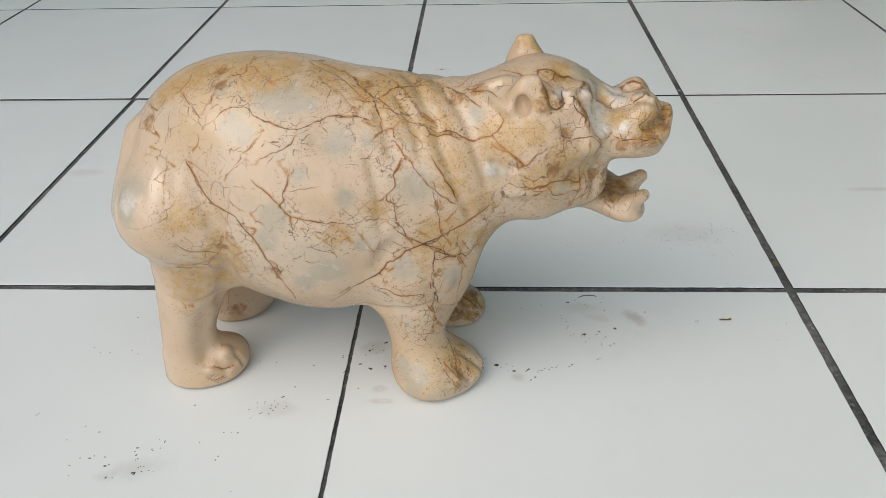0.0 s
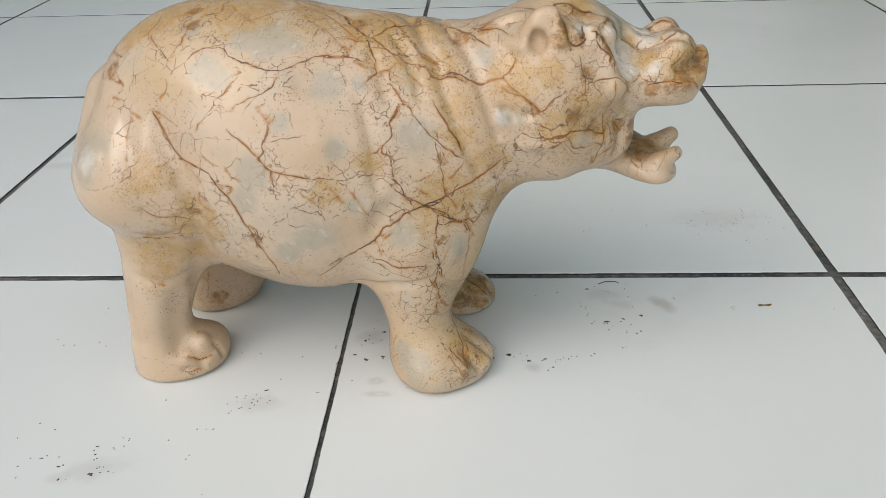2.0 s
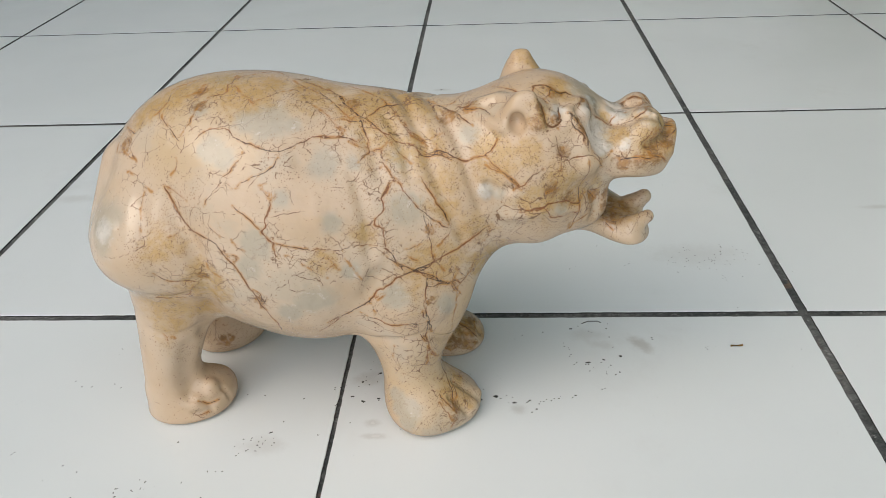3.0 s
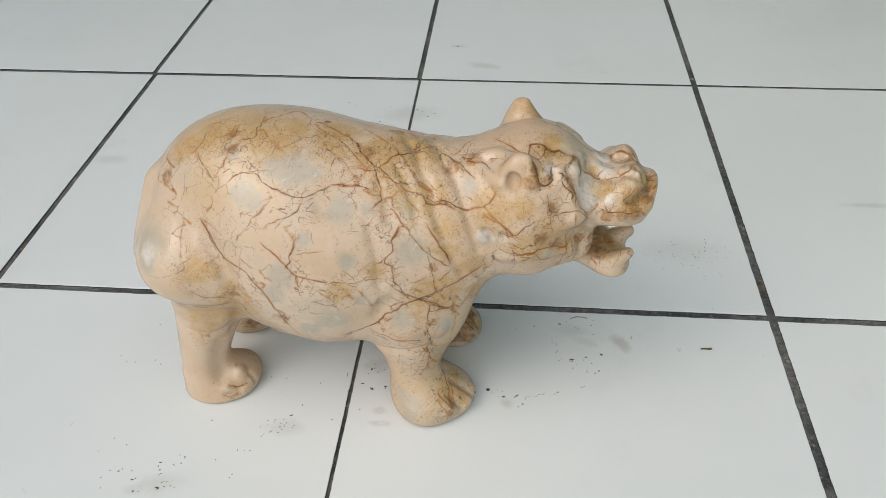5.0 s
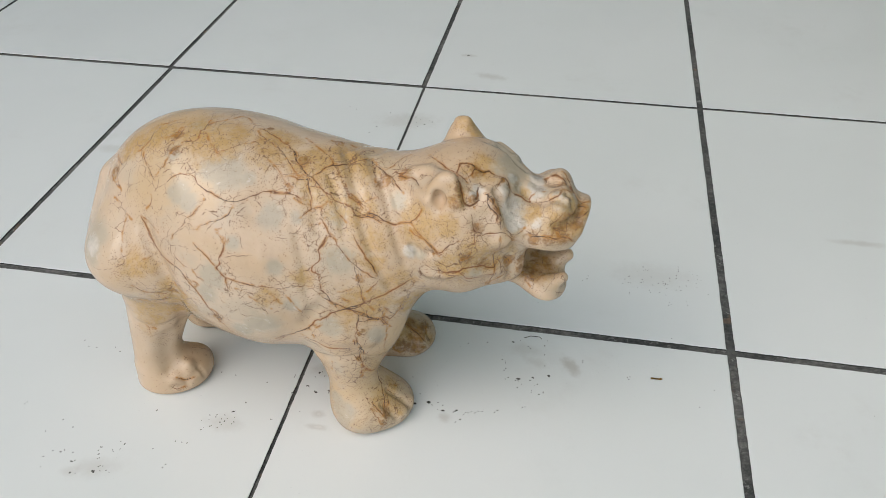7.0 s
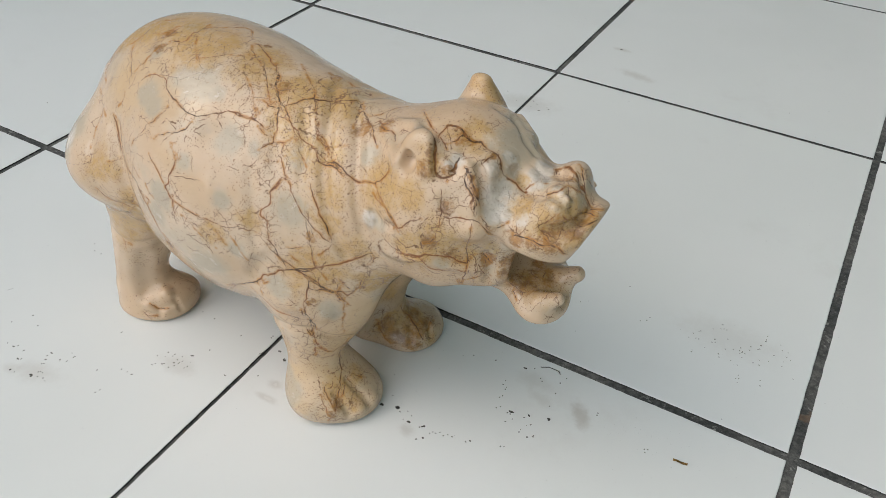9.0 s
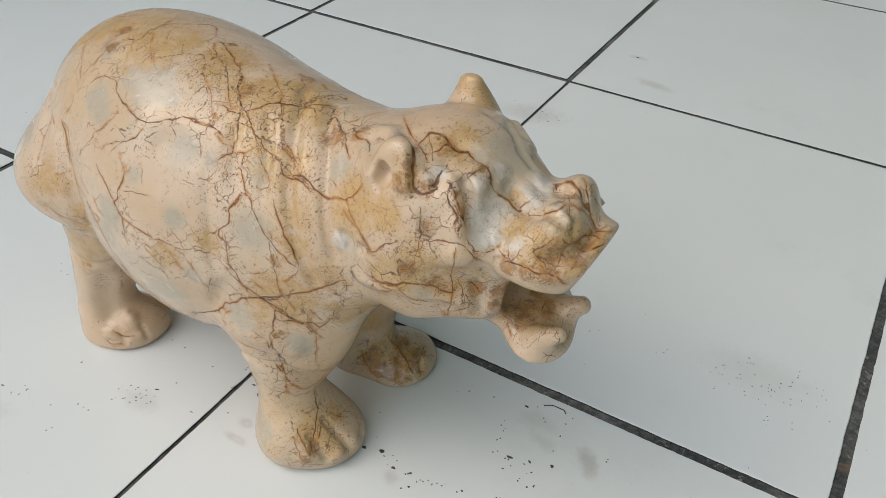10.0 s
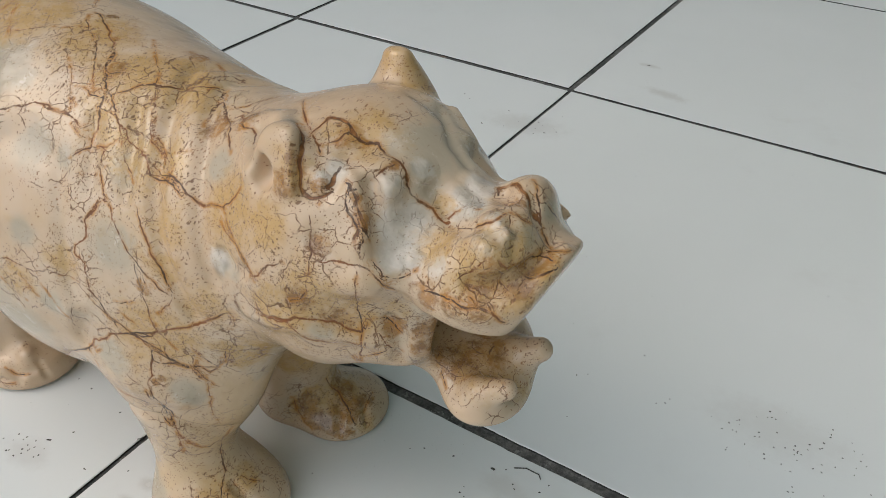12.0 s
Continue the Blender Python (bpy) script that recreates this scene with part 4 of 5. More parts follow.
grey_cloud(13, (-26, -36, 198))
grey_cloud(10, (-3, -37, 196))
grey_cloud(7, (107, -47, 159))
grey_cloud(13, (49, -63, 104))
grey_cloud(9, (78, -51, 88))
grey_cloud(9, (92, -32, 187))
grey_cloud(9, (31, -49, 179))
grey_cloud(10, (-38, -50, 183))
grey_cloud(10, (60, -55, 158))
grey_cloud(8, (-50, -45, 186))
grey_cloud(15, (162, -25, 185))
grey_cloud(10, (163, -33, 179))
grey_cloud(9, (162, -13, 193))
grey_cloud(7, (173, -8, 186))
grey_cloud(4, (182, -3, 192))
grey_cloud(7, (196, -15, 189))
grey_cloud(16, (154, -4, 202))
grey_cloud(10, (56, -43, 179))
ochre_stain(18, (141, -45, 164))
ochre_stain(14, (129, -36, 200))
ochre_stain(18, (148, -38, 153))
ochre_stain(12, (197, -24, 175))
ochre_stain(12, (123, -45, 182))
ochre_stain(28, (-37, -12, 209))
ochre_stain(28, (8, -10, 204))
ochre_stain(25, (-71, -12, 204))
ochre_stain(25, (43, -30, 193))
ochre_stain(22, (-21, -11, 208))
ochre_stain(18, (26, -18, 201))
ochre_stain(14, (81, -53, 153))
ochre_stain(14, (14, -71, 130))
ochre_stain(20, (99, -39, 114))
ochre_stain(18, (68, 12, 51))
ochre_stain(25, (-57, -62, 111))
ochre_stain(22, (-83, -52, 90))
ochre_stain(16, (-78, -63, 139))
ochre_stain(22, (65, -40, 182))
ochre_stain(18, (105, -42, 179))
ochre_stain(13, (124, -50, 153))
ochre_stain(28, (69, -57, 122))
ochre_stain(14, (85, -52, 18))
ochre_stain(20, (-90, -11, 197))
ochre_stain(12, (34, -64, 145))
ochre_stain(22, (194, -26, 183))
ochre_stain(18, (141, -15, 206))
ochre_stain(22, (180, -8, 126))
ochre_stain(35, (52, -14, 198))
ochre_stain(25, (39, -16, 200))
ochre_stain(16, (130, -49, 157))
ochre_stain(20, (76, -49, 167))
ochre_stain(20, (93, -50, 141))
ochre_stain(12, (171, -23, 182))
ochre_stain(16, (93, 29, 11))
pale_patch(15, (162, -25, 185))
pale_patch(10, (162, -32, 180))
pale_patch(10, (173, -8, 187))
pale_patch(8, (174, -28, 179))
pale_patch(9, (189, -24, 190))
pale_patch(6, (140, -29, 200))
pale_patch(8, (154, -22, 195))
pale_patch(12, (-112, -54, 143))
pale_patch(7, (100, -47, 160))
grey_cloud(14, (158, 12, 196))
grey_cloud(14, (150, 15, 202))
rust_stain(12, (145, -40, 153))
rust_stain(12, (134, -47, 162))
rust_stain(10, (175, -33, 169))
rust_stain(10, (183, -34, 171))
rust_stain(8, (142, -43, 182))
rust_stain(14, (194, -26, 179))
rust_stain(10, (127, -39, 195))
rust_stain(9, (129, -36, 201))
rust_stain(14, (169, -24, 142))
rust_stain(16, (175, -11, 127))
rust_stain(12, (184, -4, 125))
rust_stain(9, (136, -17, 206))
rust_stain(7, (151, -32, 189))
rust_stain(6, (185, -4, 193))
rust_stain(14, (198, -22, 176))
rust_stain(12, (191, -31, 172))
rust_stain(22, (84, 22, 13))
rust_stain(15, (71, 16, 18))
rust_stain(12, (90, 33, 14))
rust_stain(9, (160, -31, 148))
rust_stain(7, (136, -35, 196))
rust_stain(14, (85, 22, 12))
rust_stain(8, (81, -58, 17))
rust_stain(12, (-86, 17, 13))
rust_stain(10, (-102, -23, 181))
rust_stain(10, (92, -18, 196))
rust_stain(12, (80, -20, 194))
rust_stain(9, (27, -18, 200))
rust_stain(9, (43, 7, 200))
pale_patch(8, (172, 0, 190))
pale_patch(6, (186, -17, 192))
pale_patch(6, (170, -6, 189))
pale_patch(5, (137, -33, 197))
pale_patch(6, (158, -11, 197))
pale_patch(5, (193, -19, 192))
pale_patch(8, (159, -27, 181))
pale_patch(6, (167, -28, 177))
grey_cloud(14, (157, -5, 199))
grey_cloud(7, (195, 4, 187))
grey_cloud(7, (196, -15, 189))
grey_cloud(5, (178, -12, 188))
grey_cloud(6, (142, -44, 148))
grey_cloud(8, (102, -45, 160))
grey_cloud(10, (163, 5, 194))
grey_cloud(9, (147, -12, 203))
ochre_stain(5, (166, -11, 187))
ochre_stain(5, (176, -25, 183))
ochre_stain(12, (196, -24, 184))
ochre_stain(10, (201, -15, 179))
ochre_stain(10, (188, -29, 184))
ochre_stain(8, (161, -31, 158))
ochre_stain(8, (126, -50, 158))
ochre_stain(6, (131, -20, 206))
ochre_stain(12, (34, -11, 202))
ochre_stain(12, (47, -2, 200))
ochre_stain(10, (45, -11, 200))
ochre_stain(8, (107, -40, 184))
ochre_stain(12, (123, 25, 210))
ochre_stain(10, (129, 26, 205))
rust_stain(5, (188, -5, 192))
rust_stain(4, (178, 3, 190))
rust_stain(4, (153, -35, 188))
rust_stain(4, (149, -32, 194))
rust_stain(4, (153, -18, 200))
rust_stain(5, (140, -17, 204))
rust_stain(4, (135, -22, 204))
rust_stain(9, (201, -13, 179))
rust_stain(8, (197, -18, 179))
rust_stain(14, (172, -14, 127))
rust_stain(12, (177, -1, 127))
rust_stain(12, (169, -24, 145))
rust_stain(10, (179, -14, 125))
rust_stain(10, (167, -27, 139))
rust_stain(5, (-1, 6, 207))
rust_stain(5, (13, -6, 204))
rust_stain(5, (29, -21, 200))
rust_stain(5, (90, -17, 196))
# far front foot: ochre stain, with the foot's shade put into the colour
ochre_stain(22, (79, 28, 17))
ochre_stain(16, (71, 19, 20))
ochre_stain(14, (76, -52, 27))
ochre_stain(10, (81, -37, 25))
# far front foot again: rust brown that also carries its shade
rust_stain(16, (88, 27, 13))
rust_stain(14, (74, 16, 14))
rust_stain(14, (75, 34, 20))
rust_stain(10, (90, 39, 14))
rust_stain(7, (80, -55, 18))
rust_stain(6, (79, -63, 13))
rust_stain(3, (69, -58, 99))
rust_stain(4, (67, -60, 97))


def stone_marks(verts):
    """For each vertex: the way to the next vein and that vein's half width, in millimetres; how ochre, how grey, how pale and how rusty."""
    pts, wides = [], []
    for n, (wide, line) in enumerate(VEINS):
        legs = np.linalg.norm(np.diff(line, axis=0), axis=1)
        way = np.concatenate(([0], np.cumsum(legs)))
        s = np.linspace(0, way[-1], max(3, int(way[-1] / 0.0006)))
        p = np.stack([np.interp(s, way, line[:, i]) for i in range(3)], 1)
        for k, (x, y, z) in enumerate(p):
            p[k] += noise.noise_vector(Vector((x, y, z)) * 190 + Vector((n, 0, 0))) * 0.0007 + noise.noise_vector(Vector((x, y, z)) * 650) * 0.0005
        pts.append(settle(hippo, p))
        ends = np.minimum(1, 0.45 + np.minimum(s, way[-1] - s) / 0.008)
        swell = np.array([0.7 + 0.9 * abs(noise.noise(Vector(v) * 160)) for v in p])
        wides.append(wide * ends * swell)
    pts, wides = np.concatenate(pts), np.concatenate(wides)
    tree = kdtree.KDTree(len(pts))
    for i, p in enumerate(pts):
        tree.insert(p, i)
    tree.balance()
    thick = wides.tolist()
    # of several veins nearby, the one whose edge is nearest
    at = np.array([min(tree.find_n(v, 5), key=lambda hit: hit[2] * 1000 - thick[hit[1]])[1] for v in verts.tolist()])
    off, half = (pts[at] - verts) * 1000, wides[at]

    def blots(spots):
        top = np.zeros(len(verts))
        for r, c in spots:
            top = np.maximum(top, np.exp(-(((verts - c) ** 2).sum(1)) / (0.7 * r) ** 2))
        return top

    return off, half, blots(STAINS), blots(CLOUDS), blots(PALES), blots(RUSTS)

def statue():
    verts, quads = skin(hippo, (-0.150, -0.085, -0.004), (0.220, 0.085, 0.244), STEP)
    me = bpy.data.meshes.new("hippo_statue")
    me.from_pydata(verts.tolist(), [], quads.tolist())
    me.polygons.foreach_set("use_smooth", np.ones(len(quads), bool))
    off, half, stain, cloud, pale, rust = stone_marks(verts)
    me.attributes.new("vein_off", "FLOAT_VECTOR", "POINT").data.foreach_set("vector", off.astype(np.float32).ravel())
    for name, values in (("vein", np.linalg.norm(off, axis=1)), ("vein_half", half), ("ochre", stain), ("grey", cloud), ("pale", pale), ("rust", rust)):
        me.attributes.new(name, "FLOAT", "POINT").data.foreach_set("value", values.astype(np.float32))
    me.materials.append(STONE)
    me.update()
    ob = new("hippo_statue", me)
    ob.matrix_basis = Matrix.Translation(MID)
    return tagged(ob, "polished beige stone hippopotamus with rust-brown veins and open mouth", "statue")


statue()


# ---- small things on the floor ----
def speckle(name, colour):
    m = Mat(name)
    at = m.coords()
    dark = tuple(c * 0.5 for c in colour)
    return m.done(m.mix(m.ramp(m.noise(700, 3, 0.6, at), 0.35, 0.65), dark, colour), 0.95)


SOIL, STRAW = speckle("dry_dark_soil", (0.085, 0.082, 0.074)), speckle("dry_brown_leaf", (0.34, 0.20, 0.06))
crumbs = bmesh.new()
chance = random.Random(11)


def speck(x, y, r, long=1.0, turn=0.0, high=0.35):
    """A flat crumb of soil; r in millimetres."""
    n, ring, rim = 9, [], []
    c, s, k = math.cos(radians(turn)), math.sin(radians(turn)), r * 0.56e-3
    for i in range(n):
        a = math.tau * i / n
        w = k * chance.uniform(0.7, 1.25)
        u, v = w * long * math.cos(a), w * math.sin(a)
        rim.append(crumbs.verts.new((x + u * c - v * s, y + u * s + v * c, 0.00005)))
        ring.append(crumbs.verts.new((x + 0.6 * (u * c - v * s), y + 0.6 * (u * s + v * c), k * high * chance.uniform(0.6, 1.2))))
    for i in range(n):
        crumbs.faces.new((rim[i], rim[(i + 1) % n], ring[(i + 1) % n], ring[i]))
    crumbs.faces.new(ring)


speck(0.026, -0.070, 1.6, 1.3)
speck(0.025, -0.079, 0.9)
speck(0.010, -0.094, 1.2, 1.5)
speck(0.018, -0.099, 1.7, 1.4)
speck(0.028, -0.096, 1.5, 1.6)
speck(0.001, -0.102, 1.2, 1.3)
speck(-0.003, -0.085, 0.9)
speck(0.001, -0.085, 1)
speck(0.012, -0.119, 0.7)
speck(-0.006, -0.130, 0.6)
speck(0.017, -0.074, 0.8)
speck(0.015, -0.079, 1.2, 1.6)
speck(0.019, -0.066, 0.6)
speck(0.020, -0.057, 0.5)
speck(0.045, -0.125, 0.5)
speck(0.095, -0.097, 1.9, 1.3)
speck(0.105, -0.094, 2.1, 1.4)
speck(0.112, -0.093, 0.8)
speck(0.116, -0.095, 0.7)
speck(0.117, -0.100, 1.4, 1.8)
speck(0.127, -0.098, 1.3, 1.2)
speck(0.134, -0.099, 0.8)
speck(0.138, -0.097, 0.7)
speck(0.143, -0.096, 0.8)
speck(0.131, -0.106, 1.2, 1.2)
speck(0.147, -0.094, 0.5)
speck(0.097, -0.087, 0.6)
speck(0.088, -0.071, 0.6)
speck(0.217, 0.073, 0.7)
speck(0.172, 0.066, 0.6)
speck(0.176, 0.031, 0.5)
speck(0.265, 0.094, 0.9)
speck(0.253, 0.079, 0.8)
speck(0.270, 0.063, 0.9)
speck(0.282, 0.077, 1)
speck(0.288, 0.082, 0.9)
speck(0.296, 0.099, 0.9)
speck(0.294, 0.087, 1)
speck(0.287, 0.050, 0.7)
speck(0.288, 0.047, 0.7)
speck(0.301, 0.053, 0.5)
speck(0.312, 0.090, 0.6)
speck(0.253, 0.057, 0.6)
speck(0.285, 0.068, 0.7)
speck(0.284, 0.073, 0.8)
speck(0.296, 0.072, 0.8)
speck(0.306, 0.095, 0.5)
speck(0.311, 0.079, 0.5)
speck(0.160, -0.020, 1.2, 1.4)
speck(0.166, -0.017, 0.8)
speck(0.173, -0.023, 0.9)
speck(0.188, -0.014, 0.7)
speck(0.154, -0.037, 0.6)
speck(0.157, -0.042, 0.6)
speck(0.158, -0.050, 0.9)
speck(0.161, -0.059, 0.8)
speck(0.169, -0.059, 1.6, 2.2)
speck(0.180, -0.056, 1.2, 2, -40)
speck(0.188, -0.042, 0.8)
speck(0.192, -0.052, 1.5, 1.6, -30)
speck(0.184, -0.062, 1)
speck(0.172, -0.064, 0.7)
speck(0.189, -0.069, 0.8)
speck(0.186, -0.072, 1.1)
speck(0.180, -0.069, 0.6)
speck(0.254, -0.042, 0.9)
speck(0.305, -0.064, 0.6)
speck(0.317, -0.045, 0.7)
speck(0.217, -0.031, 0.7, 1.6)
speck(0.287, 0.006, 0.7)
speck(-0.196, -0.148, 0.8)
speck(-0.094, -0.137, 1)
speck(-0.031, -0.118, 1)
speck(-0.103, -0.170, 0.9)
speck(-0.117, -0.181, 1, 1.8, 30)
speck(-0.104, -0.175, 0.8)
speck(-0.108, -0.177, 0.7)
speck(-0.116, -0.185, 0.8)
speck(-0.113, -0.196, 1.1, 1.3)
speck(-0.112, -0.191, 0.9)
speck(-0.109, -0.190, 0.7)
speck(-0.129, -0.199, 1.5, 0.7)
speck(-0.133, -0.190, 1.2, 1.6)
speck(-0.125, -0.199, 0.6)
speck(-0.145, -0.184, 1, 2)
speck(-0.155, -0.190, 0.7)
speck(-0.043, -0.139, 1.1)
speck(-0.049, -0.144, 0.9)
speck(-0.048, -0.135, 0.8)
speck(-0.034, -0.139, 0.8)
speck(-0.037, -0.128, 1, 2.5, 25)
speck(-0.057, -0.140, 0.7)
speck(-0.053, -0.146, 0.6)
speck(-0.040, -0.137, 0.6)
speck(-0.052, -0.138, 0.5)
speck(-0.063, -0.161, 0.7)
speck(-0.081, -0.170, 0.7)
speck(-0.204, -0.203, 0.8)
speck(-0.201, -0.205, 0.6)
speck(-0.254, -0.165, 0.7)
speck(-0.003, -0.087, 1)
speck(0.000, -0.103, 0.9)
speck(-0.038, 0.282, 1.3)
speck(-0.033, 0.296, 1.2, 1.8, -40)
speck(-0.076, 0.338, 1, 1.6, -40)
speck(-0.067, 0.332, 1.2)
speck(0.007, 0.325, 1.2, 1.6)
speck(0.013, 0.321, 0.9)
speck(0.020, 0.310, 1.3, 1.6, 30)
speck(0.028, 0.317, 1.2)
speck(0.013, 0.304, 1)
speck(0.024, 0.321, 0.8)
speck(-0.008, 0.316, 0.8)
speck(-0.025, 0.330, 0.9, 2, -40)
speck(0.042, 0.496, 1.6, 2)
speck(0.010, 0.313, 0.7)
speck(-0.015, 0.302, 0.6)
speck(0.161, -0.020, 1.3)
speck(0.252, -0.043, 0.8)
speck(0.177, -0.086, 0.7)
speck(0.126, -0.099, 1)
speck(0.157, -0.093, 0.9, 2, -40)
speck(0.217, -0.033, 0.9, 1.4)
speck(0.296, 0.093, 1)
speck(0.293, 0.082, 0.8)
speck(0.304, 0.082, 0.8)
speck(0.283, 0.071, 0.7)
speck(0.264, 0.076, 0.9)
speck(0.252, 0.078, 0.7)
speck(0.284, 0.059, 0.7)
speck(0.260, 0.086, 0.6)
speck(0.193, 0.098, 0.9)
speck(0.216, 0.069, 0.9)
speck(0.270, 0.213, 0.7)
speck(-0.400, 0.054, 1)
speck(0.253, -0.045, 0.9)
speck(-0.114, -0.195, 1.3, 2)
speck(-0.111, -0.190, 0.8)
speck(-0.119, -0.175, 0.9)
speck(-0.107, -0.168, 0.7)
speck(-0.094, -0.136, 0.52, 1, -90)
speck(-0.195, -0.146, 0.79, 1.4, -19)
speck(-0.159, -0.157, 0.67, 1.8, 52)
speck(-0.166, -0.169, 0.56, 2.1, -57)
speck(-0.148, -0.162, 0.83, 1.2, 14)
speck(0.012, -0.119, 0.71, 1.6, 85)
speck(-0.007, -0.130, 0.6, 2, -24)
speck(0.017, -0.098, 0.86, 1.1, 47)
speck(0.001, -0.101, 0.75, 1.5, -62)
speck(0.001, -0.085, 0.64, 1.9, 9)
speck(0.004, -0.083, 0.52, 1, 80)
speck(0.025, -0.071, 0.79, 1.4, -29)
speck(0.028, -0.098, 0.67, 1.8, 42)
speck(0.011, -0.094, 0.56, 2.1, -67)
speck(0.015, -0.080, 0.83, 1.2, 4)
speck(0.017, -0.078, 0.71, 1.6, 75)
speck(0.013, -0.084, 0.6, 2, -34)
speck(0.020, -0.082, 0.86, 1.1, 37)
speck(-0.119, -0.178, 0.75, 1.5, -72)
speck(-0.103, -0.169, 0.64, 1.9, -1)
speck(-0.104, -0.174, 0.52, 1, 70)
speck(-0.109, -0.176, 0.79, 1.4, -39)
speck(-0.118, -0.175, 0.67, 1.8, 32)
speck(-0.081, -0.170, 0.56, 2.1, -77)
speck(-0.115, -0.184, 0.83, 1.2, -6)
speck(-0.136, -0.183, 0.71, 1.6, 65)
speck(-0.143, -0.182, 0.6, 2, -44)
speck(-0.151, -0.184, 0.86, 1.1, 27)
speck(-0.131, -0.189, 0.75, 1.5, -82)
speck(-0.109, -0.194, 0.64, 1.9, -11)
speck(-0.102, -0.194, 0.52, 1, 60)
speck(-0.105, -0.193, 0.79, 1.4, -49)
speck(-0.155, -0.190, 0.67, 1.8, 22)
speck(-0.152, -0.198, 0.56, 2.1, -87)
speck(-0.053, -0.134, 0.83, 1.2, -16)
speck(-0.048, -0.133, 0.71, 1.6, 55)
speck(-0.043, -0.136, 0.6, 2, -54)
speck(-0.041, -0.141, 0.86, 1.1, 17)
speck(-0.048, -0.143, 0.75, 1.5, 88)
speck(-0.043, -0.144, 0.64, 1.9, -21)
speck(-0.034, -0.133, 0.52, 1, 50)
speck(-0.033, -0.137, 0.79, 1.4, -59)
speck(-0.054, -0.148, 0.67, 1.8, 12)
speck(-0.039, -0.135, 0.56, 2.1, 83)
speck(-0.040, -0.138, 0.83, 1.2, -26)
speck(-0.059, -0.161, 0.71, 1.6, 45)
speck(-0.068, -0.161, 0.6, 2, -64)
speck(-0.066, -0.181, 0.86, 1.1, 7)
speck(-0.067, -0.184, 0.75, 1.5, 78)
speck(-0.167, -0.042, 0.64, 1.9, -31)
speck(-0.167, -0.048, 0.52, 1, 40)
speck(-0.157, -0.081, 0.79, 1.4, -69)
speck(-0.151, -0.085, 0.67, 1.8, 2)
speck(-0.186, -0.078, 0.56, 2.1, 73)
speck(-0.179, -0.084, 0.83, 1.2, -36)
speck(-0.172, -0.084, 0.71, 1.6, 35)
speck(-0.061, -0.092, 0.6, 2, -74)
speck(-0.049, -0.093, 0.86, 1.1, -3)
speck(-0.022, -0.096, 0.75, 1.5, 68)
speck(0.254, 0.076, 0.45, 1, -90)
speck(0.249, 0.074, 0.68, 1.4, -19)
speck(0.252, 0.070, 0.58, 1.8, 52)
speck(0.254, 0.070, 0.49, 2.1, -57)
speck(0.263, 0.072, 0.72, 1.2, 14)
speck(0.265, 0.073, 0.62, 1.6, 85)
speck(0.265, 0.089, 0.52, 2, -24)
speck(0.267, 0.090, 0.75, 1.1, 47)
speck(0.269, 0.090, 0.65, 1.5, -62)
speck(0.247, 0.068, 0.55, 1.9, 9)
speck(0.240, 0.073, 0.45, 1, 80)
speck(0.272, 0.081, 0.68, 1.4, -29)
speck(0.253, 0.055, 0.58, 1.8, 42)
speck(0.260, 0.064, 0.49, 2.1, -67)
speck(0.282, 0.074, 0.72, 1.2, 4)
speck(0.284, 0.074, 0.62, 1.6, 75)
speck(0.288, 0.078, 0.52, 2, -34)
speck(0.294, 0.083, 0.75, 1.1, 37)
speck(0.296, 0.095, 0.65, 1.5, -72)
speck(0.286, 0.073, 0.55, 1.9, -1)
speck(0.285, 0.068, 0.45, 1, 70)
speck(0.297, 0.067, 0.68, 1.4, -39)
speck(0.293, 0.067, 0.58, 1.8, 32)
speck(0.311, 0.074, 0.49, 2.1, -77)
speck(0.312, 0.085, 0.72, 1.2, -6)
speck(0.315, 0.083, 0.62, 1.6, 65)
speck(0.308, 0.090, 0.52, 2, -44)
speck(0.271, 0.060, 0.75, 1.1, 27)
speck(0.279, 0.061, 0.65, 1.5, -82)
speck(0.286, 0.046, 0.55, 1.9, -11)
speck(0.288, 0.043, 0.45, 1, 60)
speck(0.302, 0.048, 0.68, 1.4, -49)
speck(0.320, 0.066, 0.58, 1.8, 22)
speck(0.302, 0.074, 0.49, 2.1, -87)
speck(0.273, 0.070, 0.72, 1.2, -16)
speck(0.278, 0.073, 0.62, 1.6, 55)
speck(-0.042, -0.132, 0.52, 2, -54)
speck(0.212, 0.066, 0.75, 1.1, 17)
speck(0.167, 0.062, 0.65, 1.5, 88)
speck(0.119, -0.032, 0.56, 1, -90)
speck(0.125, -0.028, 0.84, 1.4, -19)
speck(0.140, -0.024, 0.72, 1.8, 52)
speck(0.157, -0.044, 0.6, 2.1, -57)
speck(0.154, -0.041, 0.88, 1.2, 14)
speck(0.157, -0.052, 0.76, 1.6, 85)
speck(0.159, -0.061, 0.64, 2, -24)
speck(0.167, -0.061, 0.92, 1.1, 47)
speck(0.169, -0.061, 0.8, 1.5, -62)
speck(0.178, -0.059, 0.68, 1.9, 9)
speck(0.182, -0.064, 0.56, 1, 80)
speck(0.192, -0.053, 0.84, 1.4, -29)
speck(0.169, -0.068, 0.72, 1.8, 42)
speck(0.180, -0.071, 0.6, 2.1, -67)
speck(0.189, -0.070, 0.88, 1.2, 4)
speck(0.175, -0.087, 0.76, 1.6, 75)
speck(0.175, -0.025, 0.64, 2, -34)
speck(0.186, -0.020, 0.92, 1.1, 37)
speck(0.187, -0.030, 0.8, 1.5, -72)
speck(0.108, -0.096, 0.68, 1.9, -1)
speck(0.113, -0.100, 0.56, 1, 70)
speck(0.125, -0.100, 0.84, 1.4, -39)
speck(0.128, -0.109, 0.72, 1.8, 32)
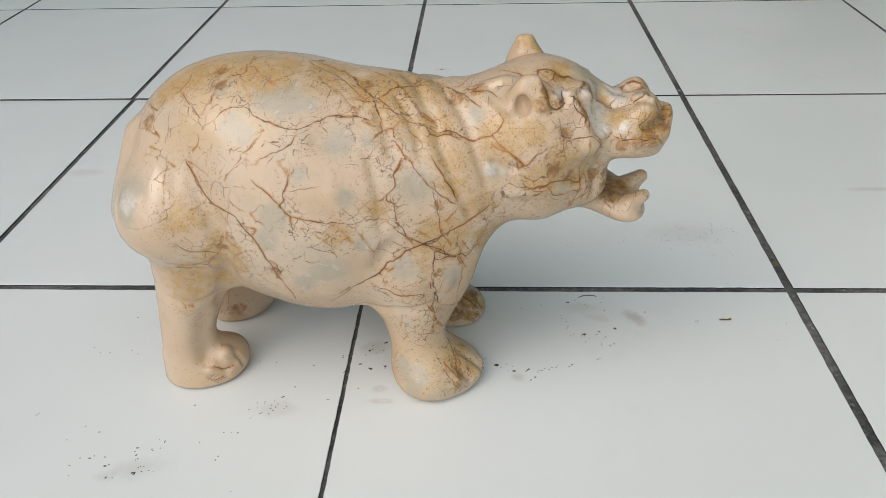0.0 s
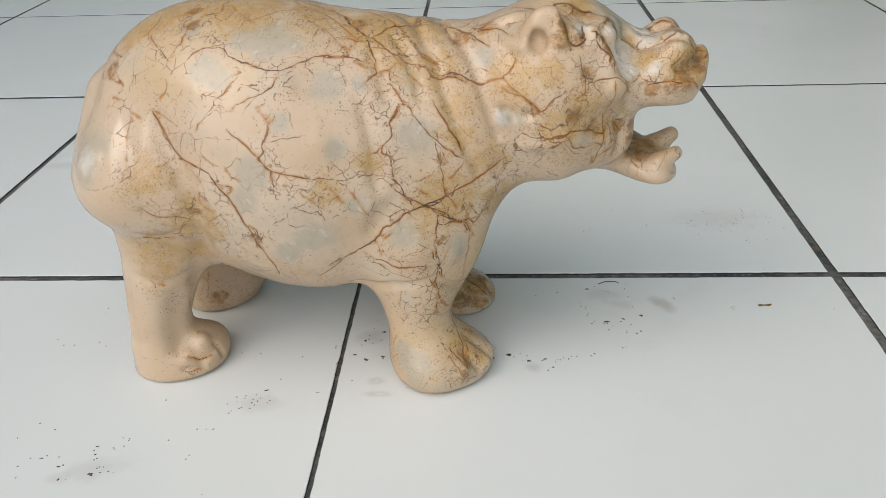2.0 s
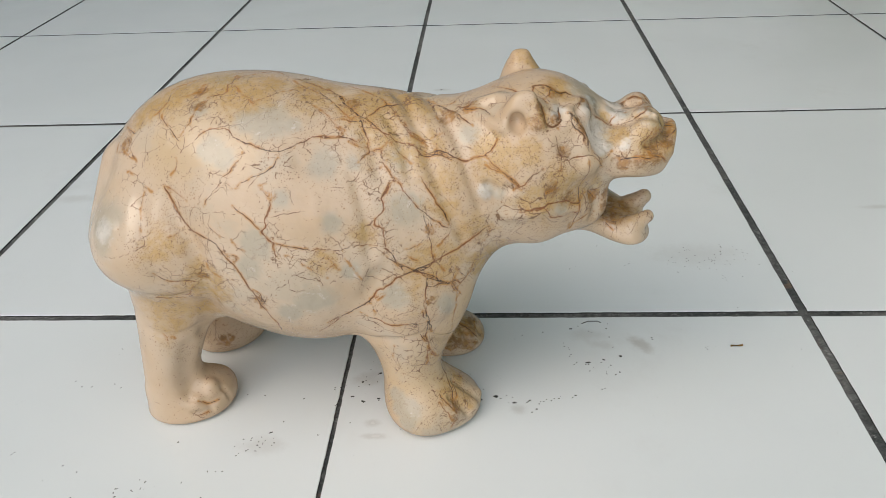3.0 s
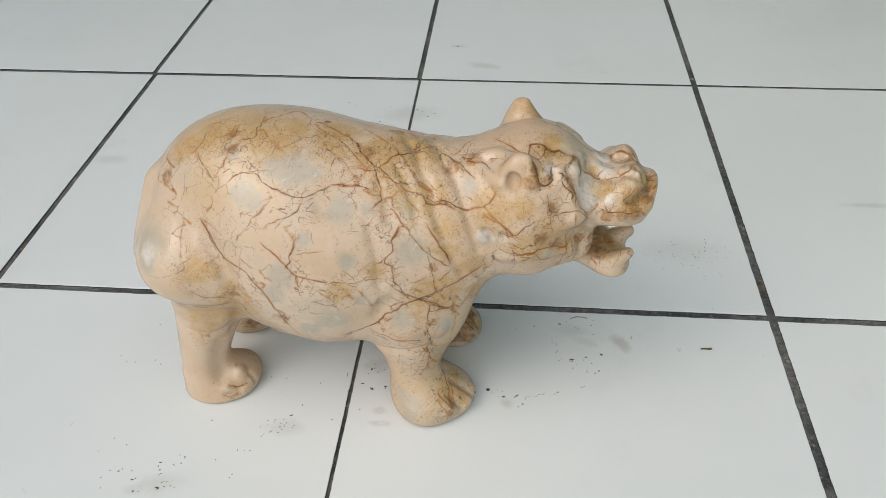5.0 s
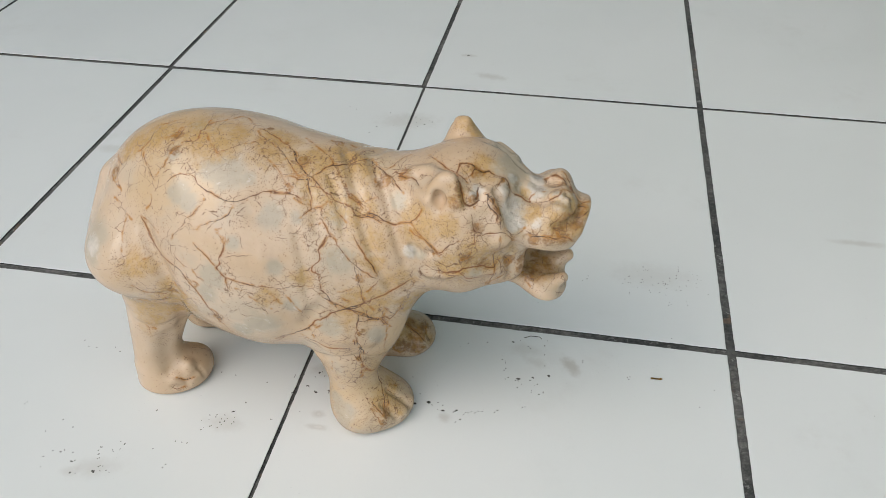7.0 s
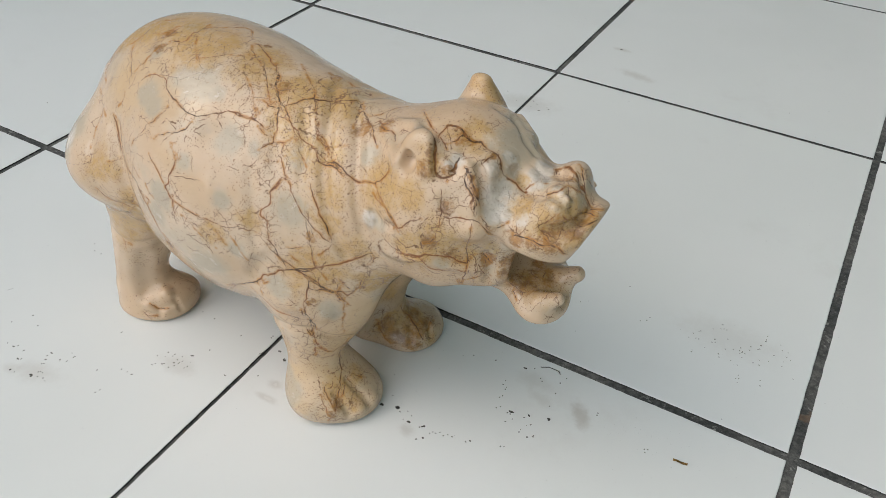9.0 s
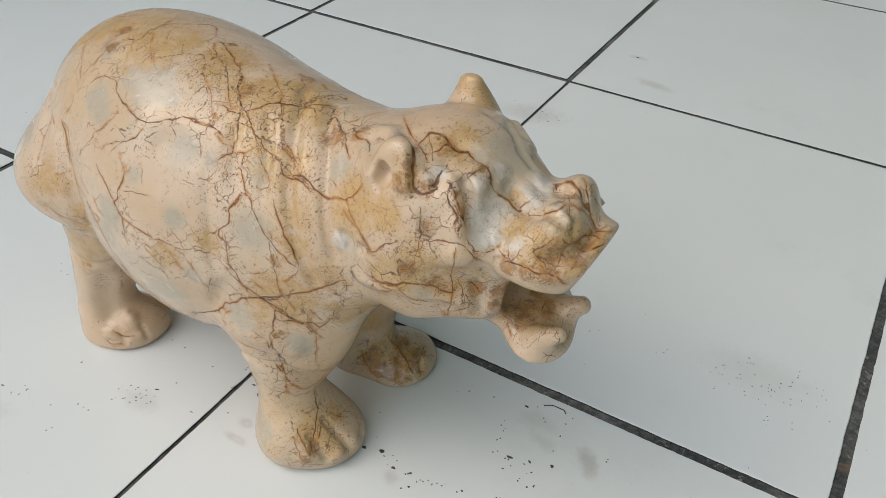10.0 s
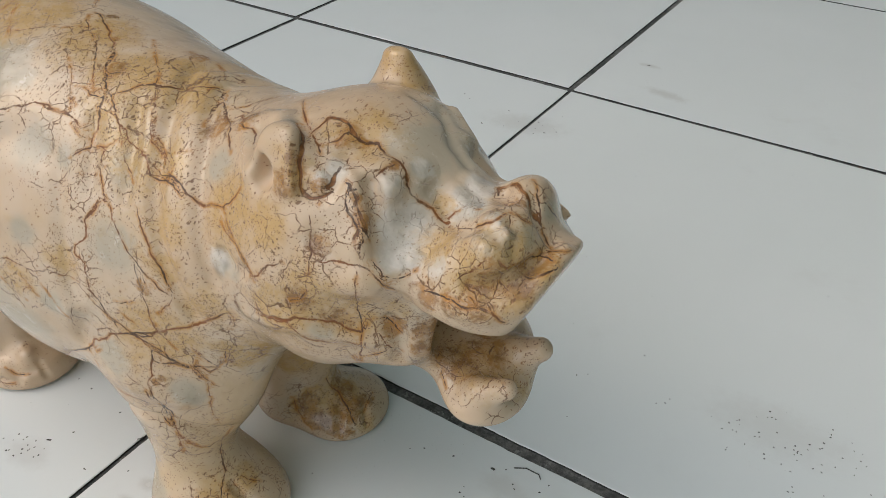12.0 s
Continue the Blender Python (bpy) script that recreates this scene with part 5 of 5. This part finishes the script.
speck(0.133, -0.101, 0.6, 2.1, -77)
speck(0.136, -0.099, 0.88, 1.2, -6)
speck(0.141, -0.098, 0.76, 1.6, 65)
speck(0.155, -0.095, 0.64, 2, -44)
speck(0.146, -0.096, 0.92, 1.1, 27)
for _ in range(700):
    x, y = chance.uniform(-1.0, 1.0), chance.uniform(-0.5, 1.3)
    thick = noise.noise(Vector((x * 3.1, y * 3.1, 4.0)))
    if thick > 0.05 or chance.random() < 0.12:
        speck(x, y, chance.choice((0.25, 0.3, 0.35, 0.45)), chance.uniform(1, 1.8), chance.uniform(0, 180))
tagged(mesh_object("soil_crumbs", crumbs, SOIL), "dark dry soil crumbs scattered on white tiles", "dirt", kind="stuff")


def leaf_scrap():
    bm = bmesh.new()
    for i in range(5):
        for side in (-1, 1):
            bm.verts.new((0.0022 * (i - 2) , side * 0.0011 * (1 - 0.22 * abs(i - 2)) , 0.0004 + 0.0005 * math.sin(i * 1.7 + side)))
    bm.verts.ensure_lookup_table()
    for i in range(4):
        bm.faces.new([bm.verts[k] for k in (2 * i, 2 * i + 2, 2 * i + 3, 2 * i + 1)])
    bmesh.ops.solidify(bm, geom=bm.faces[:], thickness=0.0003)
    ob = mesh_object("leaf_scrap", bm, STRAW)
    ob.matrix_basis = pose(0.274, -0.041, 0.0001, rz=5)
    return tagged(ob, "tiny curled scrap of dry brown leaf on tile", "leaf")


leaf_scrap()


def hair_strand():
    curve = bpy.data.curves.new("fibre", "CURVE")
    curve.dimensions, curve.bevel_depth, curve.bevel_resolution = "3D", 0.0003, 1
    line = curve.splines.new("POLY")
    pts = ((0.1690, -0.0140), (0.1740, -0.0110), (0.1810, -0.0110), (0.1830, -0.0130))
    line.points.add(len(pts) - 1)
    for p, (x, y) in zip(line.points, pts):
        p.co = (x, y, 0.0003, 1)
    curve.materials.append(SOIL)
    return tagged(new("fibre", curve), "short dark curved fibre lying on white tile", "fibre")


hair_strand()

# ---- floor tiles ----
# the joints differ: half widths along the columns (x) and the rows (y), and how low a row's joint lies
JOINT_X, JOINT_Y, LOW = {-1: 0.0028, 0: 0.0014, 1: 0.0033}, {0: 0.0033, 1: 0.0024}, {0: -0.0022}


def tile_mesh(i, j, uneven):
    """A tile with a small bevel; uneven: with a chipped, wavering outline."""
    x0, x1 = (i * TILE_X + JOINT_X.get(i, 0.0025) + (0.0022 if i == 0 else 0)), ((i + 1) * TILE_X - JOINT_X.get(i + 1, 0.0025) + (0.0022 if i == -1 else 0))
    y0, y1 = (j * TILE_Y + JOINT_Y.get(j, 0.0025) + LOW.get(j, 0)), ((j + 1) * TILE_Y - JOINT_Y.get(j + 1, 0.0025) + LOW.get(j + 1, 0))
    cx, cy = (i + 0.5) * TILE_X, (j + 0.5) * TILE_Y
    n = 110 if uneven else 1
    ring = []
    for (ax, ay), (bx, by), (ox, oy) in (((x0, y0), (x1, y0), (0, 1)), ((x1, y0), (x1, y1), (-1, 0)), ((x1, y1), (x0, y1), (0, -1)), ((x0, y1), (x0, y0), (1, 0))):
        for k in range(n):
            x, y = ax + (bx - ax) * k / n, ay + (by - ay) * k / n
            at = Vector((x, y, 3.0 * ox + 7.0 * oy))
            nick = 0.00035 * noise.noise(at * 60) + 0.0003 * noise.noise(at * 260) + 0.0010 * max(0, noise.noise(at * 120) - 0.5) if k else 0
            ring.append((x + ox * nick - cx, y + oy * nick - cy))
    bm = bmesh.new()
    shrink = lambda x, y, d: (x - math.copysign(d, x), y - math.copysign(d, y))  # noqa: E731
    top = [bm.verts.new((*shrink(x, y, 0.0004), 0.0)) for x, y in ring]
    rim = [bm.verts.new((x, y, -0.0004)) for x, y in ring]
    low = [bm.verts.new((x, y, -0.006)) for x, y in ring]
    bm.faces.new(top)
    for a, b, side in ((rim, top, 0), (low, rim, 1)):
        for k in range(len(a)):
            m = (k + 1) % len(a)
            bm.faces.new((a[k], a[m], b[m], b[k])).material_index = side
    me = bpy.data.meshes.new("tile")
    bm.to_mesh(me)
    bm.free()
    me.materials.append(TILE)
    me.materials.append(SIDE)
    return me


PLAIN_TILE = tile_mesh(20, 20, False)
dice = random.Random(5)
for i in range(X0, X1):
    for j in range(Y0, Y1):
        near = -3 <= i <= 2 and -2 <= j <= 2
        ob = new("tile", tile_mesh(i, j, True) if near else PLAIN_TILE)
        ob.parent = floor
        # the row behind the statue lies a little askew
        slip = 0.002 if i < 0 and j > 0 else 0.0
        ob.matrix_basis = pose((i + 0.5) * TILE_X + (-0.003 if i < 0 and j > 0 else 0) + dice.uniform(-2e-4, 2e-4), (j + 0.5) * TILE_Y + slip + dice.uniform(-2e-4, 2e-4), 0, rz=dice.uniform(-0.03, 0.03))
